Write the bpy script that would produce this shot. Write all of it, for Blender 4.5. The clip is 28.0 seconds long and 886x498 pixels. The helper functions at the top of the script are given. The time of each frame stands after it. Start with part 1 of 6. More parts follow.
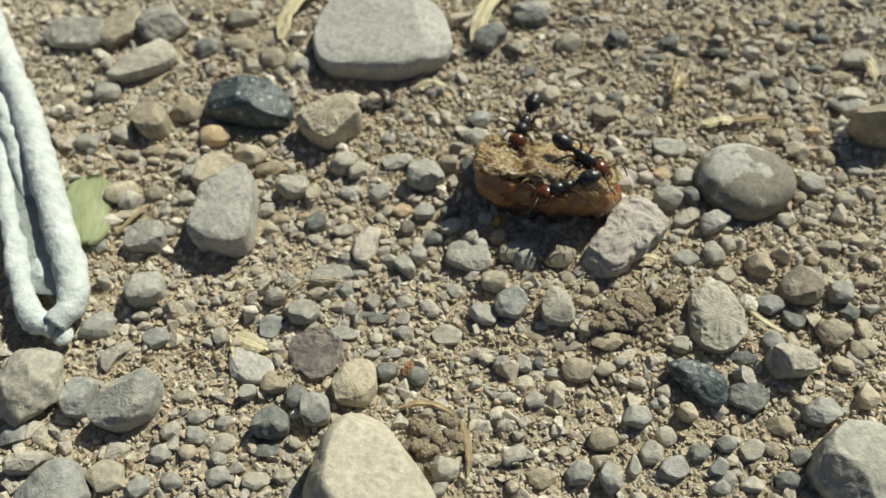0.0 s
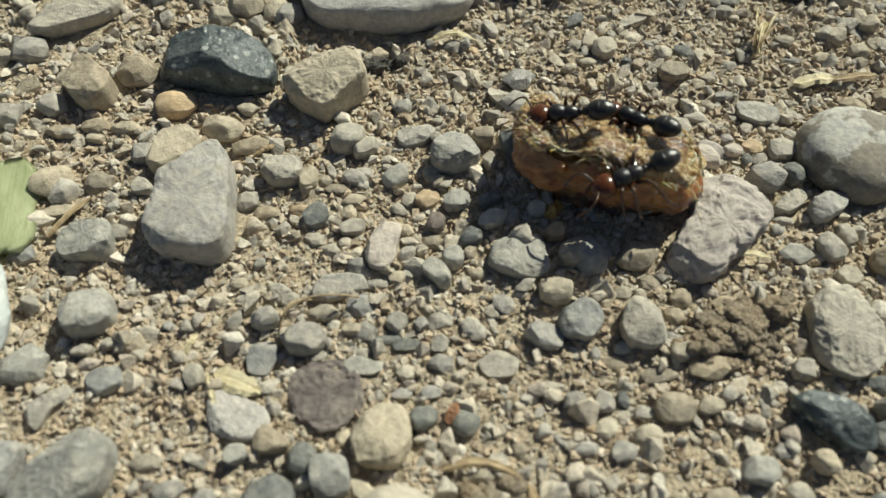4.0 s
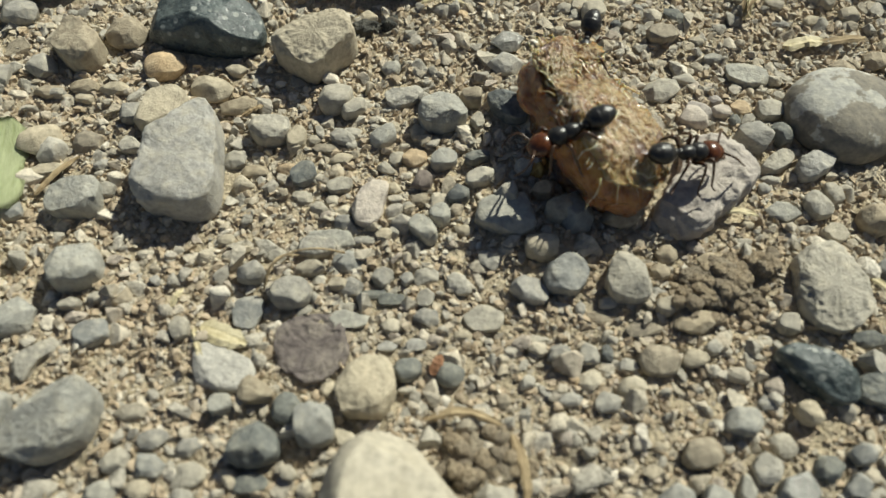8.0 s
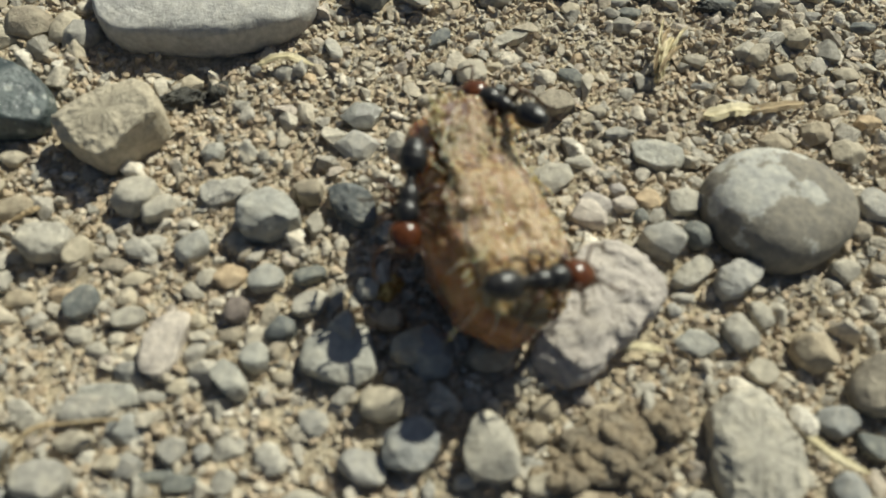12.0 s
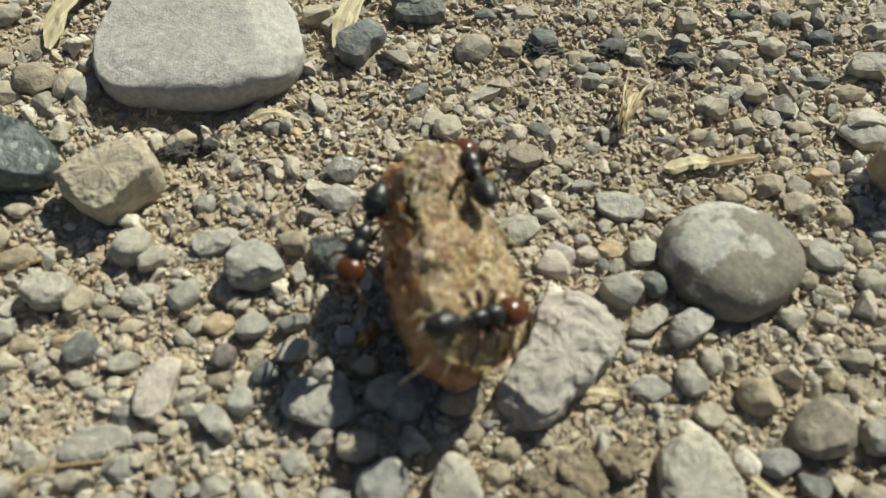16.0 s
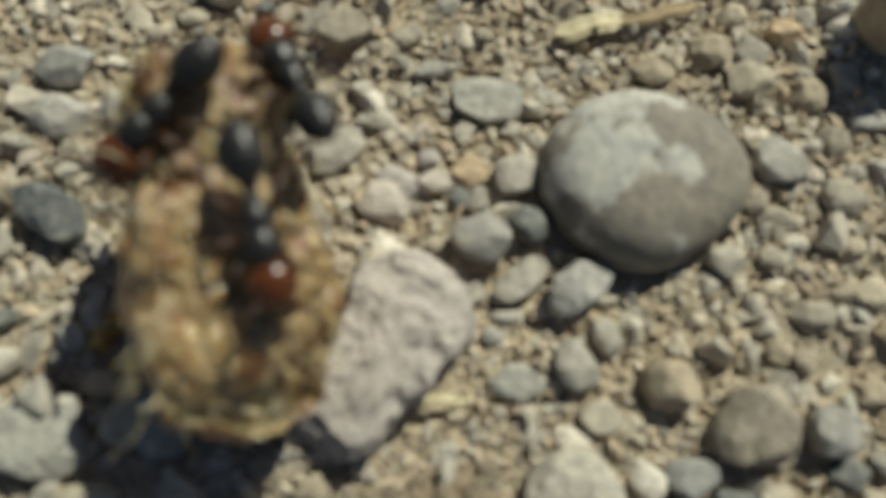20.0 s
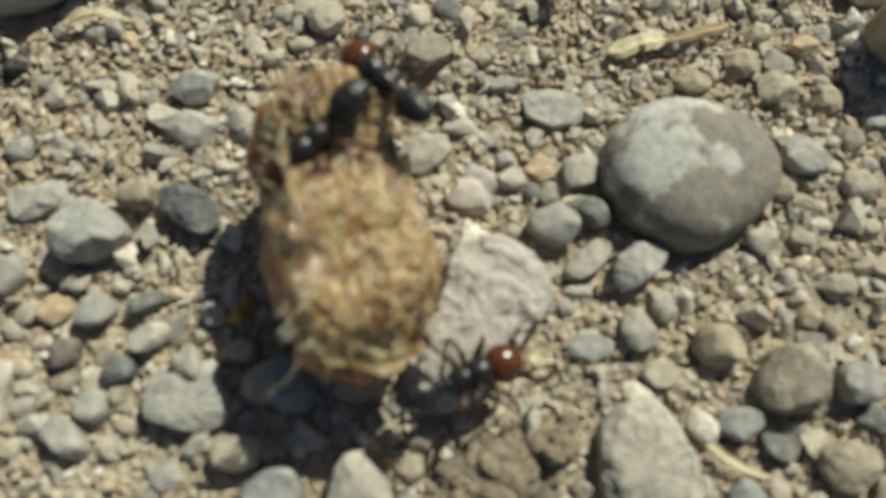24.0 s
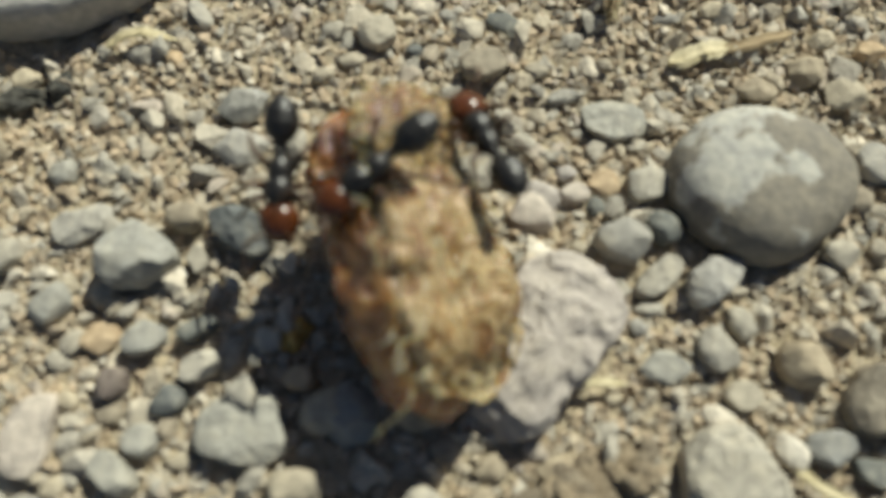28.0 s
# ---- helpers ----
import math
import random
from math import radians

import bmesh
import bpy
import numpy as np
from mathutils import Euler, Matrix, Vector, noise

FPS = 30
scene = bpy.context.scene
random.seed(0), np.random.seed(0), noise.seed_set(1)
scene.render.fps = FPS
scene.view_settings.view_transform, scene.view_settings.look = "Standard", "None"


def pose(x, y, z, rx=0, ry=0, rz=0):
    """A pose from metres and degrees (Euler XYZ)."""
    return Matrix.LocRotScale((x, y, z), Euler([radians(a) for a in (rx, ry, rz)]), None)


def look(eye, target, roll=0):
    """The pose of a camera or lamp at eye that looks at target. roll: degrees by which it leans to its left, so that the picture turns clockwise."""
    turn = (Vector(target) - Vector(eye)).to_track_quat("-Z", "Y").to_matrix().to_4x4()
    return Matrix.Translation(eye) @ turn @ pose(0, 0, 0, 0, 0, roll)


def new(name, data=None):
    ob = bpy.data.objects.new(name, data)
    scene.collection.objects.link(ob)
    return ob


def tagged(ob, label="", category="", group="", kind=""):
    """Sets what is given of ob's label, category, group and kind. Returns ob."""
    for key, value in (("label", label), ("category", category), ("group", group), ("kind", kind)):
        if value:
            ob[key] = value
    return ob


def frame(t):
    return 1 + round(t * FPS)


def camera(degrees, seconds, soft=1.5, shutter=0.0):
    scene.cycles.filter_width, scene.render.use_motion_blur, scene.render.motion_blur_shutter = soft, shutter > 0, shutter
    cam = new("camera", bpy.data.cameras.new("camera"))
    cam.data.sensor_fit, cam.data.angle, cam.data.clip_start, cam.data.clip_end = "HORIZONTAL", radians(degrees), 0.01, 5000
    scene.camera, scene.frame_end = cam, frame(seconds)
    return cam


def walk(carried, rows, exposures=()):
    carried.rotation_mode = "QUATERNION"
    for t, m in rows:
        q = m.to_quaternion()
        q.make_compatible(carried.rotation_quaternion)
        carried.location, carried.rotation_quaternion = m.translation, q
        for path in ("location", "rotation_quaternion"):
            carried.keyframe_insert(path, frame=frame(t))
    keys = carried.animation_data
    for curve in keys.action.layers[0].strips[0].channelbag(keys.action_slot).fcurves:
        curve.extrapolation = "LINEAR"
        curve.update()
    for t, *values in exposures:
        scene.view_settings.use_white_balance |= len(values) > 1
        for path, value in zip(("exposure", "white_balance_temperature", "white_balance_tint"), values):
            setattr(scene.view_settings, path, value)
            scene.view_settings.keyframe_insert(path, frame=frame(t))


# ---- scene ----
MM = 0.001
cam = camera(64.0, 28.0, soft=1.5)
cam.data.dof.use_dof, cam.data.dof.focus_distance, cam.data.dof.aperture_fstop = True, 0.080, 23.5
PATH = [
    (0, (0.01561, -0.05823, 0.08015), (0.00872, -0.02838, 0.02856), -3.18),
    (0.5, (0.01242, -0.05317, 0.08037), (0.00683, -0.02315, 0.02872), -2.14),
    (1, (0.01340, -0.05478, 0.07157), (0.00841, -0.02328, 0.02075), -0.22),
    (1.5, (0.01583, -0.05245, 0.06010), (0.01168, -0.02292, 0.00804), 1.04),
    (2, (0.00921, -0.05511, 0.06111), (0.00540, -0.02594, 0.00881), 1.84),
    (2.5, (0.00447, -0.05571, 0.06263), (0.00032, -0.02627, 0.01052), 1.02),
    (3, (0.00372, -0.05109, 0.06560), (-0.00074, -0.02304, 0.01275), -0.58),
    (3.5, (0.00385, -0.04791, 0.06420), (0.00016, -0.01929, 0.01159), 0.65),
    (5.5, (0.00891, -0.04540, 0.06058), (0.00562, -0.01683, 0.00792), 1.15),
    (6, (0.00868, -0.04756, 0.06121), (0.00504, -0.01932, 0.00840), 0.50),
    (6.5, (0.00825, -0.04878, 0.06077), (0.00463, -0.01994, 0.00828), 0.74),
    (7, (0.00616, -0.05093, 0.06052), (0.00242, -0.02235, 0.00790), 0.71),
    (7.5, (0.00704, -0.04911, 0.06036), (0.00341, -0.02065, 0.00766), 0.75),
    (8, (0.00689, -0.04967, 0.06084), (0.00329, -0.02139, 0.00804), 0.72),
    (8.5, (0.00587, -0.04768, 0.06098), (0.00240, -0.01959, 0.00807), 0.87),
    (9, (0.00461, -0.04812, 0.06074), (0.00140, -0.02009, 0.00778), 1.43),
    (9.5, (0.00841, -0.04670, 0.05880), (0.00500, -0.01843, 0.00599), 0.93),
    (10, (0.01266, -0.04060, 0.05693), (0.00959, -0.01230, 0.00411), 1.14),
    (10.5, (0.01531, -0.03547, 0.05445), (0.01315, -0.00782, 0.00125), 2.42),
    (11, (0.01915, -0.03049, 0.05402), (0.01737, -0.00396, 0.00023), 2.67),
    (11.5, (0.01728, -0.02977, 0.05336), (0.01537, -0.00212, 0.00014), 2.53),
    (13.5, (0.01685, -0.02889, 0.05030), (0.01613, -0.00032, -0.00245), 4.91),
    (14, (0.01808, -0.02816, 0.05205), (0.01698, 0.00096, -0.00040), 4.31),
    (14.5, (0.02144, -0.02760, 0.05549), (0.01880, 0.00043, 0.00250), 1.48),
    (15, (0.01929, -0.03379, 0.05465), (0.01785, -0.00473, 0.00218), 3.56),
    (15.5, (0.02202, -0.03392, 0.05515), (0.02000, -0.00486, 0.00270), 2.62),
    (16, (0.01930, -0.02810, 0.05824), (0.01731, 0.00026, 0.00541), 2.59),
    (16.5, (0.02198, -0.02785, 0.06072), (0.02024, -0.00006, 0.00757), 3.05),
    (17, (0.02334, -0.03222, 0.05412), (0.02243, -0.00344, 0.00148), 4.42),
    (17.5, (0.02388, -0.01976, 0.04491), (0.02319, 0.00356, -0.01037), 2.49),
    (18, (0.02612, -0.01268, 0.03945), (0.02865, 0.00519, -0.01777), 10.96),
    (18.5, (0.02725, -0.00842, 0.04209), (0.03000, 0.00747, -0.01570), 12.82),
    (19, (0.02926, -0.01014, 0.04308), (0.03031, 0.00371, -0.01529), 7.12),
    (19.5, (0.03020, -0.01026, 0.04261), (0.03082, 0.00397, -0.01568), 5.37),
    (20, (0.03043, -0.00967, 0.04286), (0.03156, 0.00346, -0.01567), 7.56),
    (20.5, (0.02860, -0.00867, 0.04169), (0.03178, 0.00599, -0.01641), 14.84),
    (22.5, (0.02972, -0.01221, 0.04366), (0.02934, 0.00393, -0.01412), 0.72),
    (23, (0.02772, -0.01126, 0.04595), (0.02786, 0.00443, -0.01196), 2.45),
    (23.5, (0.02526, -0.01413, 0.04834), (0.02585, 0.00153, -0.00958), 3.73),
    (24, (0.02491, -0.01378, 0.04984), (0.02569, 0.00080, -0.00836), 4.69),
    (24.5, (0.02439, -0.01524, 0.04997), (0.02471, -0.00036, -0.00815), 2.86),
    (25, (0.02521, -0.01382, 0.05133), (0.02569, 0.00078, -0.00687), 3.54),
    (25.5, (0.02535, -0.01235, 0.05259), (0.02552, 0.00128, -0.00584), 2.45),
    (26, (0.02619, -0.01395, 0.05063), (0.02723, -0.00047, -0.00783), 5.93),
    (26.5, (0.02479, -0.01544, 0.04869), (0.02553, -0.00052, -0.00942), 3.97),
    (27, (0.02565, -0.01327, 0.04830), (0.02622, 0.00164, -0.00981), 3.14),
    (27.5, (0.02699, -0.01114, 0.04997), (0.02640, 0.00365, -0.00817), -1.53),
    (28, (0.02103, -0.01430, 0.04711), (0.02123, 0.00312, -0.01031), 1.36),
]
walk(cam, [(t, look(eye, target, roll)) for t, eye, target, roll in PATH], exposures=[(0.0, 0.15), (2.0, 0.18), (7.0, 0.17), (9.0, 0.17), (10.0, 0.25), (11.0, 0.19), (14.0, 0.18), (17.0, 0.2), (18.0, -0.02), (20.0, -0.07), (23.0, 0.06), (25.0, 0.12), (26.0, 0.15), (28.0, 0.2)])

# ---- daylight ----
SUN_AZIMUTH, SUN_HEIGHT = 31.0, 42.0
world = bpy.data.worlds.new("sky")
scene.world = world
world.use_nodes = True
sky = world.node_tree.nodes.new("ShaderNodeTexSky")
sky.sky_type, sky.sun_disc = "NISHITA", False
sky.sun_elevation, sky.sun_rotation = radians(SUN_HEIGHT), radians(SUN_AZIMUTH)
background = world.node_tree.nodes["Background"]
background.inputs["Strength"].default_value = 0.040
world.node_tree.links.new(sky.outputs[0], background.inputs[0])
sun = new("sun", bpy.data.lights.new("sun", "SUN"))
sun.data.energy, sun.data.angle, sun.data.color = 5.0, radians(0.6), (0.97, 0.98, 0.83)
a, e = radians(SUN_AZIMUTH), radians(SUN_HEIGHT)
SUN_WAY = Vector((math.sin(a) * math.cos(e), math.cos(a) * math.cos(e), math.sin(e)))
sun.matrix_world = look(SUN_WAY * 2.0, (0, 0, 0))


# ---- materials ----
def material(name, rough=0.85, metal=0.0):
    m = bpy.data.materials.new(name)
    m.use_nodes = True
    n = m.node_tree.nodes
    shader = n["Principled BSDF"]
    shader.inputs["Roughness"].default_value = rough
    shader.inputs["Metallic"].default_value = metal
    return m, n, m.node_tree.links, shader


def ramp(n, stops, smooth=False):
    r = n.new("ShaderNodeValToRGB")
    r.color_ramp.interpolation = "EASE" if smooth else "LINEAR"
    while len(r.color_ramp.elements) < len(stops):
        r.color_ramp.elements.new(0.5)
    for el, (at, col) in zip(r.color_ramp.elements, stops):
        el.position, el.color = at, (*col, 1)
    return r


def grain(n, l, scale, detail=4.0, rough=0.6, kind="ShaderNodeTexNoise"):
    where = n.new("ShaderNodeTexCoord")
    tex = n.new(kind)
    tex.inputs["Scale"].default_value = scale
    if kind == "ShaderNodeTexNoise":
        tex.inputs["Detail"].default_value, tex.inputs["Roughness"].default_value = detail, rough
    l.new(where.outputs["Object"], tex.inputs["Vector"])
    return tex


def mixed(n, l, way, a, b, factor):
    mix = n.new("ShaderNodeMix")
    mix.data_type, mix.blend_type = "RGBA", way
    for slot, v in ((0, factor), (6, a), (7, b)):
        if isinstance(v, bpy.types.NodeSocket):
            l.new(v, mix.inputs[slot])
        else:
            mix.inputs[slot].default_value = v if slot == 0 else (*v, 1)
    return mix.outputs[2]


def relief(n, l, shader, height, strength, distance):
    b = n.new("ShaderNodeBump")
    b.inputs["Strength"].default_value, b.inputs["Distance"].default_value = strength, distance
    l.new(height, b.inputs["Height"])
    l.new(b.outputs[0], shader.inputs["Normal"])


def stone_material(name, dark, light, dust=(0.44, 0.39, 0.29), dusty=0.45, rough=0.85, bump=0.35):
    m, n, l, s = material(name, rough)
    blotch, speck, fine = grain(n, l, 260, 7, 0.65), grain(n, l, 1300, 5, 0.65), grain(n, l, 4200, 3)
    base = ramp(n, [(0.3, dark), (0.7, light)])
    l.new(blotch.outputs["Fac"], base.inputs[0])
    spots = ramp(n, [(0.34, (0.70, 0.69, 0.68)), (0.64, (1.12, 1.11, 1.08))])
    l.new(speck.outputs["Fac"], spots.inputs[0])
    col = mixed(n, l, "MULTIPLY", base.outputs[0], spots.outputs[0], 0.9)
    info = n.new("ShaderNodeObjectInfo")
    tone = ramp(n, [(0.0, (0.78, 0.78, 0.80)), (1.0, (1.15, 1.10, 1.02))])
    l.new(info.outputs["Random"], tone.inputs[0])
    col = mixed(n, l, "MULTIPLY", col, tone.outputs[0], 1.0)
    film = grain(n, l, 620, 6, 0.7)
    where = ramp(n, [(0.46, (0, 0, 0)), (0.66, (dusty, dusty, dusty))])
    l.new(film.outputs["Fac"], where.inputs[0])
    col = mixed(n, l, "MIX", col, dust, where.outputs[0])
    l.new(col, s.inputs["Base Color"])
    add = n.new("ShaderNodeMath")
    add.operation = "MULTIPLY_ADD"
    l.new(speck.outputs["Fac"], add.inputs[0])
    add.inputs[1].default_value = 0.9
    l.new(fine.outputs["Fac"], add.inputs[2])
    relief(n, l, s, add.outputs[0], bump, 0.00055)
    return m


def glassy_stone():
    m, n, l, s = material("dark speckled glassy stone", 0.3)
    mottle, rough = grain(n, l, 500, 5), grain(n, l, 1300, 5)
    base = ramp(n, [(0.35, (0.040, 0.052, 0.054)), (0.66, (0.11, 0.13, 0.126))])
    l.new(mottle.outputs["Fac"], base.inputs[0])
    dots = grain(n, l, 620, kind="ShaderNodeTexVoronoi")
    ring = ramp(n, [(0.16, (1, 1, 1)), (0.24, (0, 0, 0))])
    l.new(dots.outputs["Distance"], ring.inputs[0])
    l.new(mixed(n, l, "MIX", base.outputs[0], (0.30, 0.31, 0.28), ring.outputs[0]), s.inputs["Base Color"])
    gloss = ramp(n, [(0.4, (0.22, 0.22, 0.22)), (0.62, (0.62, 0.62, 0.62))])
    l.new(rough.outputs["Fac"], gloss.inputs[0])
    l.new(gloss.outputs[0], s.inputs["Roughness"])
    relief(n, l, s, rough.outputs["Fac"], 0.6, 0.0005)
    return m


def patchy_stone():
    m, n, l, s = material("two-toned grey cobble", 0.85)
    patch, speck, fine = grain(n, l, 260, 5, 0.55), grain(n, l, 1500, 4), grain(n, l, 480, 5)
    base = ramp(n, [(0.48, (0.235, 0.215, 0.18)), (0.51, (0.43, 0.425, 0.395))])
    far, near, side = n.new("ShaderNodeVectorMath"), n.new("ShaderNodeMath"), n.new("ShaderNodeMath")
    far.operation, near.operation, side.operation = "DISTANCE", "MULTIPLY_ADD", "ADD"
    l.new(speck.inputs["Vector"].links[0].from_socket, far.inputs[0])
    far.inputs[1].default_value = (-0.0024, 0.0010, 0.0046)
    l.new(far.outputs["Value"], near.inputs[0])
    near.inputs[1].default_value, near.inputs[2].default_value = -55.0, 0.225
    l.new(near.outputs[0], side.inputs[0])
    l.new(patch.outputs["Fac"], side.inputs[1])
    l.new(side.outputs[0], base.inputs[0])
    spots = ramp(n, [(0.36, (0.74, 0.74, 0.74)), (0.62, (1.12, 1.10, 1.06))])
    l.new(speck.outputs["Fac"], spots.inputs[0])
    col = mixed(n, l, "MULTIPLY", base.outputs[0], spots.outputs[0], 0.9)
    cloud = ramp(n, [(0.35, (0.84, 0.84, 0.85)), (0.65, (1.1, 1.08, 1.02))])
    l.new(fine.outputs["Fac"], cloud.inputs[0])
    l.new(mixed(n, l, "MULTIPLY", col, cloud.outputs[0], 1.0), s.inputs["Base Color"])
    relief(n, l, s, speck.outputs["Fac"], 0.35, 0.0003)
    return m


STONE = {
    "grey": stone_material("grey limestone", (0.30, 0.29, 0.26), (0.48, 0.465, 0.42), dusty=0.55),
    "light": stone_material("light grey stone", (0.38, 0.37, 0.335), (0.56, 0.545, 0.50), dusty=0.5),
    "pale": stone_material("pale slab stone", (0.46, 0.45, 0.415), (0.60, 0.585, 0.545), dusty=0.2),
    "mauve": stone_material("mauve grey stone", (0.38, 0.352, 0.33), (0.53, 0.488, 0.455), dusty=0.25),
    "cream": stone_material("cream limestone", (0.42, 0.39, 0.32), (0.57, 0.535, 0.455), dusty=0.3),
    "tan": stone_material("tan sandstone", (0.38, 0.34, 0.265), (0.55, 0.50, 0.40), dusty=0.5),
    "orange": stone_material("orange tan stone", (0.44, 0.33, 0.21), (0.60, 0.48, 0.33), dusty=0.3),
    "brown": stone_material("brown stone", (0.28, 0.24, 0.18), (0.45, 0.395, 0.305), dusty=0.5),
    "purple": stone_material("purple brown stone", (0.14, 0.115, 0.108), (0.245, 0.21, 0.195), dusty=0.25),
    "blue": stone_material("blue grey stone", (0.275, 0.281, 0.268), (0.45, 0.452, 0.425), dusty=0.4),
    "slate": stone_material("dark slate stone", (0.12, 0.132, 0.132), (0.25, 0.265, 0.255), dusty=0.38),
    "dark": glassy_stone(),
    "patchy": patchy_stone(),
    "wet": stone_material("glossy quartz stone", (0.28, 0.28, 0.26), (0.45, 0.445, 0.405), dusty=0.2, rough=0.22),
}


def gravel_material(name, tint, dust=(0.56, 0.485, 0.37)):
    m, n, l, s = material(name, 0.88)
    geo = n.new("ShaderNodeNewGeometry")
    base = ramp(n, [(0.0, (0.24, 0.243, 0.228)), (0.16, (0.39, 0.375, 0.34)), (0.34, (0.49, 0.43, 0.325)), (0.42, (0.46, 0.405, 0.365)), (0.5, (0.32, 0.272, 0.20)),
                    (0.66, (0.53, 0.49, 0.41)), (0.8, (0.35, 0.352, 0.33)), (0.9, (0.62, 0.56, 0.46)), (1.0, (0.74, 0.71, 0.64))])
    l.new(geo.outputs["Random Per Island"], base.inputs[0])
    col = mixed(n, l, "MIX", base.outputs[0], dust, tint)
    speck = grain(n, l, 1700, 4)
    spots = ramp(n, [(0.34, (0.7, 0.69, 0.67)), (0.64, (1.15, 1.13, 1.1))])
    l.new(speck.outputs["Fac"], spots.inputs[0])
    l.new(mixed(n, l, "MULTIPLY", col, spots.outputs[0], 0.9), s.inputs["Base Color"])
    fine = grain(n, l, 2600, 4, 0.7)
    relief(n, l, s, fine.outputs["Fac"], 0.65, 0.0004)
    return m


GRAVEL, GRIT = gravel_material("mixed gravel", 0.3), gravel_material("sandy grit", 0.62)
CRUMB = gravel_material("brown soil crumbs", 0.8, (0.48, 0.375, 0.255))


def soil_material():
    m, n, l, s = material("dry sandy soil", 0.95)
    broad, mid, fine = grain(n, l, 45, 4), grain(n, l, 420, 6, 0.7), grain(n, l, 2300, 4)
    base = ramp(n, [(0.3, (0.40, 0.345, 0.25)), (0.7, (0.58, 0.51, 0.39))])
    l.new(mid.outputs["Fac"], base.inputs[0])
    wide = ramp(n, [(0.35, (0.85, 0.85, 0.86)), (0.65, (1.08, 1.05, 1.0))])
    l.new(broad.outputs["Fac"], wide.inputs[0])
    col = mixed(n, l, "MULTIPLY", base.outputs[0], wide.outputs[0], 1.0)
    spots = ramp(n, [(0.35, (0.62, 0.60, 0.58)), (0.62, (1.15, 1.12, 1.06))])
    l.new(fine.outputs["Fac"], spots.inputs[0])
    l.new(mixed(n, l, "MULTIPLY", col, spots.outputs[0], 0.9), s.inputs["Base Color"])
    add = n.new("ShaderNodeMath")
    l.new(mid.outputs["Fac"], add.inputs[0])
    l.new(fine.outputs["Fac"], add.inputs[1])
    relief(n, l, s, add.outputs[0], 0.8, 0.0008)
    return m


SOIL = soil_material()


def plain(name, dark, light, scale, rough=0.6, bump=0.3, deep=0.0002, subsurface=0.0, radius=(1, 0.5, 0.2), stretch=None):
    m, n, l, s = material(name, rough)
    tex = grain(n, l, scale, 5)
    if stretch:
        where, turn = n.new("ShaderNodeTexCoord"), n.new("ShaderNodeMapping")
        turn.inputs["Scale"].default_value = stretch
        l.new(where.outputs["Object"], turn.inputs["Vector"])
        l.new(turn.outputs[0], tex.inputs["Vector"])
    base = ramp(n, [(0.32, dark), (0.68, light)])
    l.new(tex.outputs["Fac"], base.inputs[0])
    l.new(base.outputs[0], s.inputs["Base Color"])
    if subsurface:
        s.inputs["Subsurface Weight"].default_value = subsurface
        s.inputs["Subsurface Radius"].default_value = radius
        s.inputs["Subsurface Scale"].default_value = 0.002
    relief(n, l, s, tex.outputs["Fac"], bump, deep)
    return m


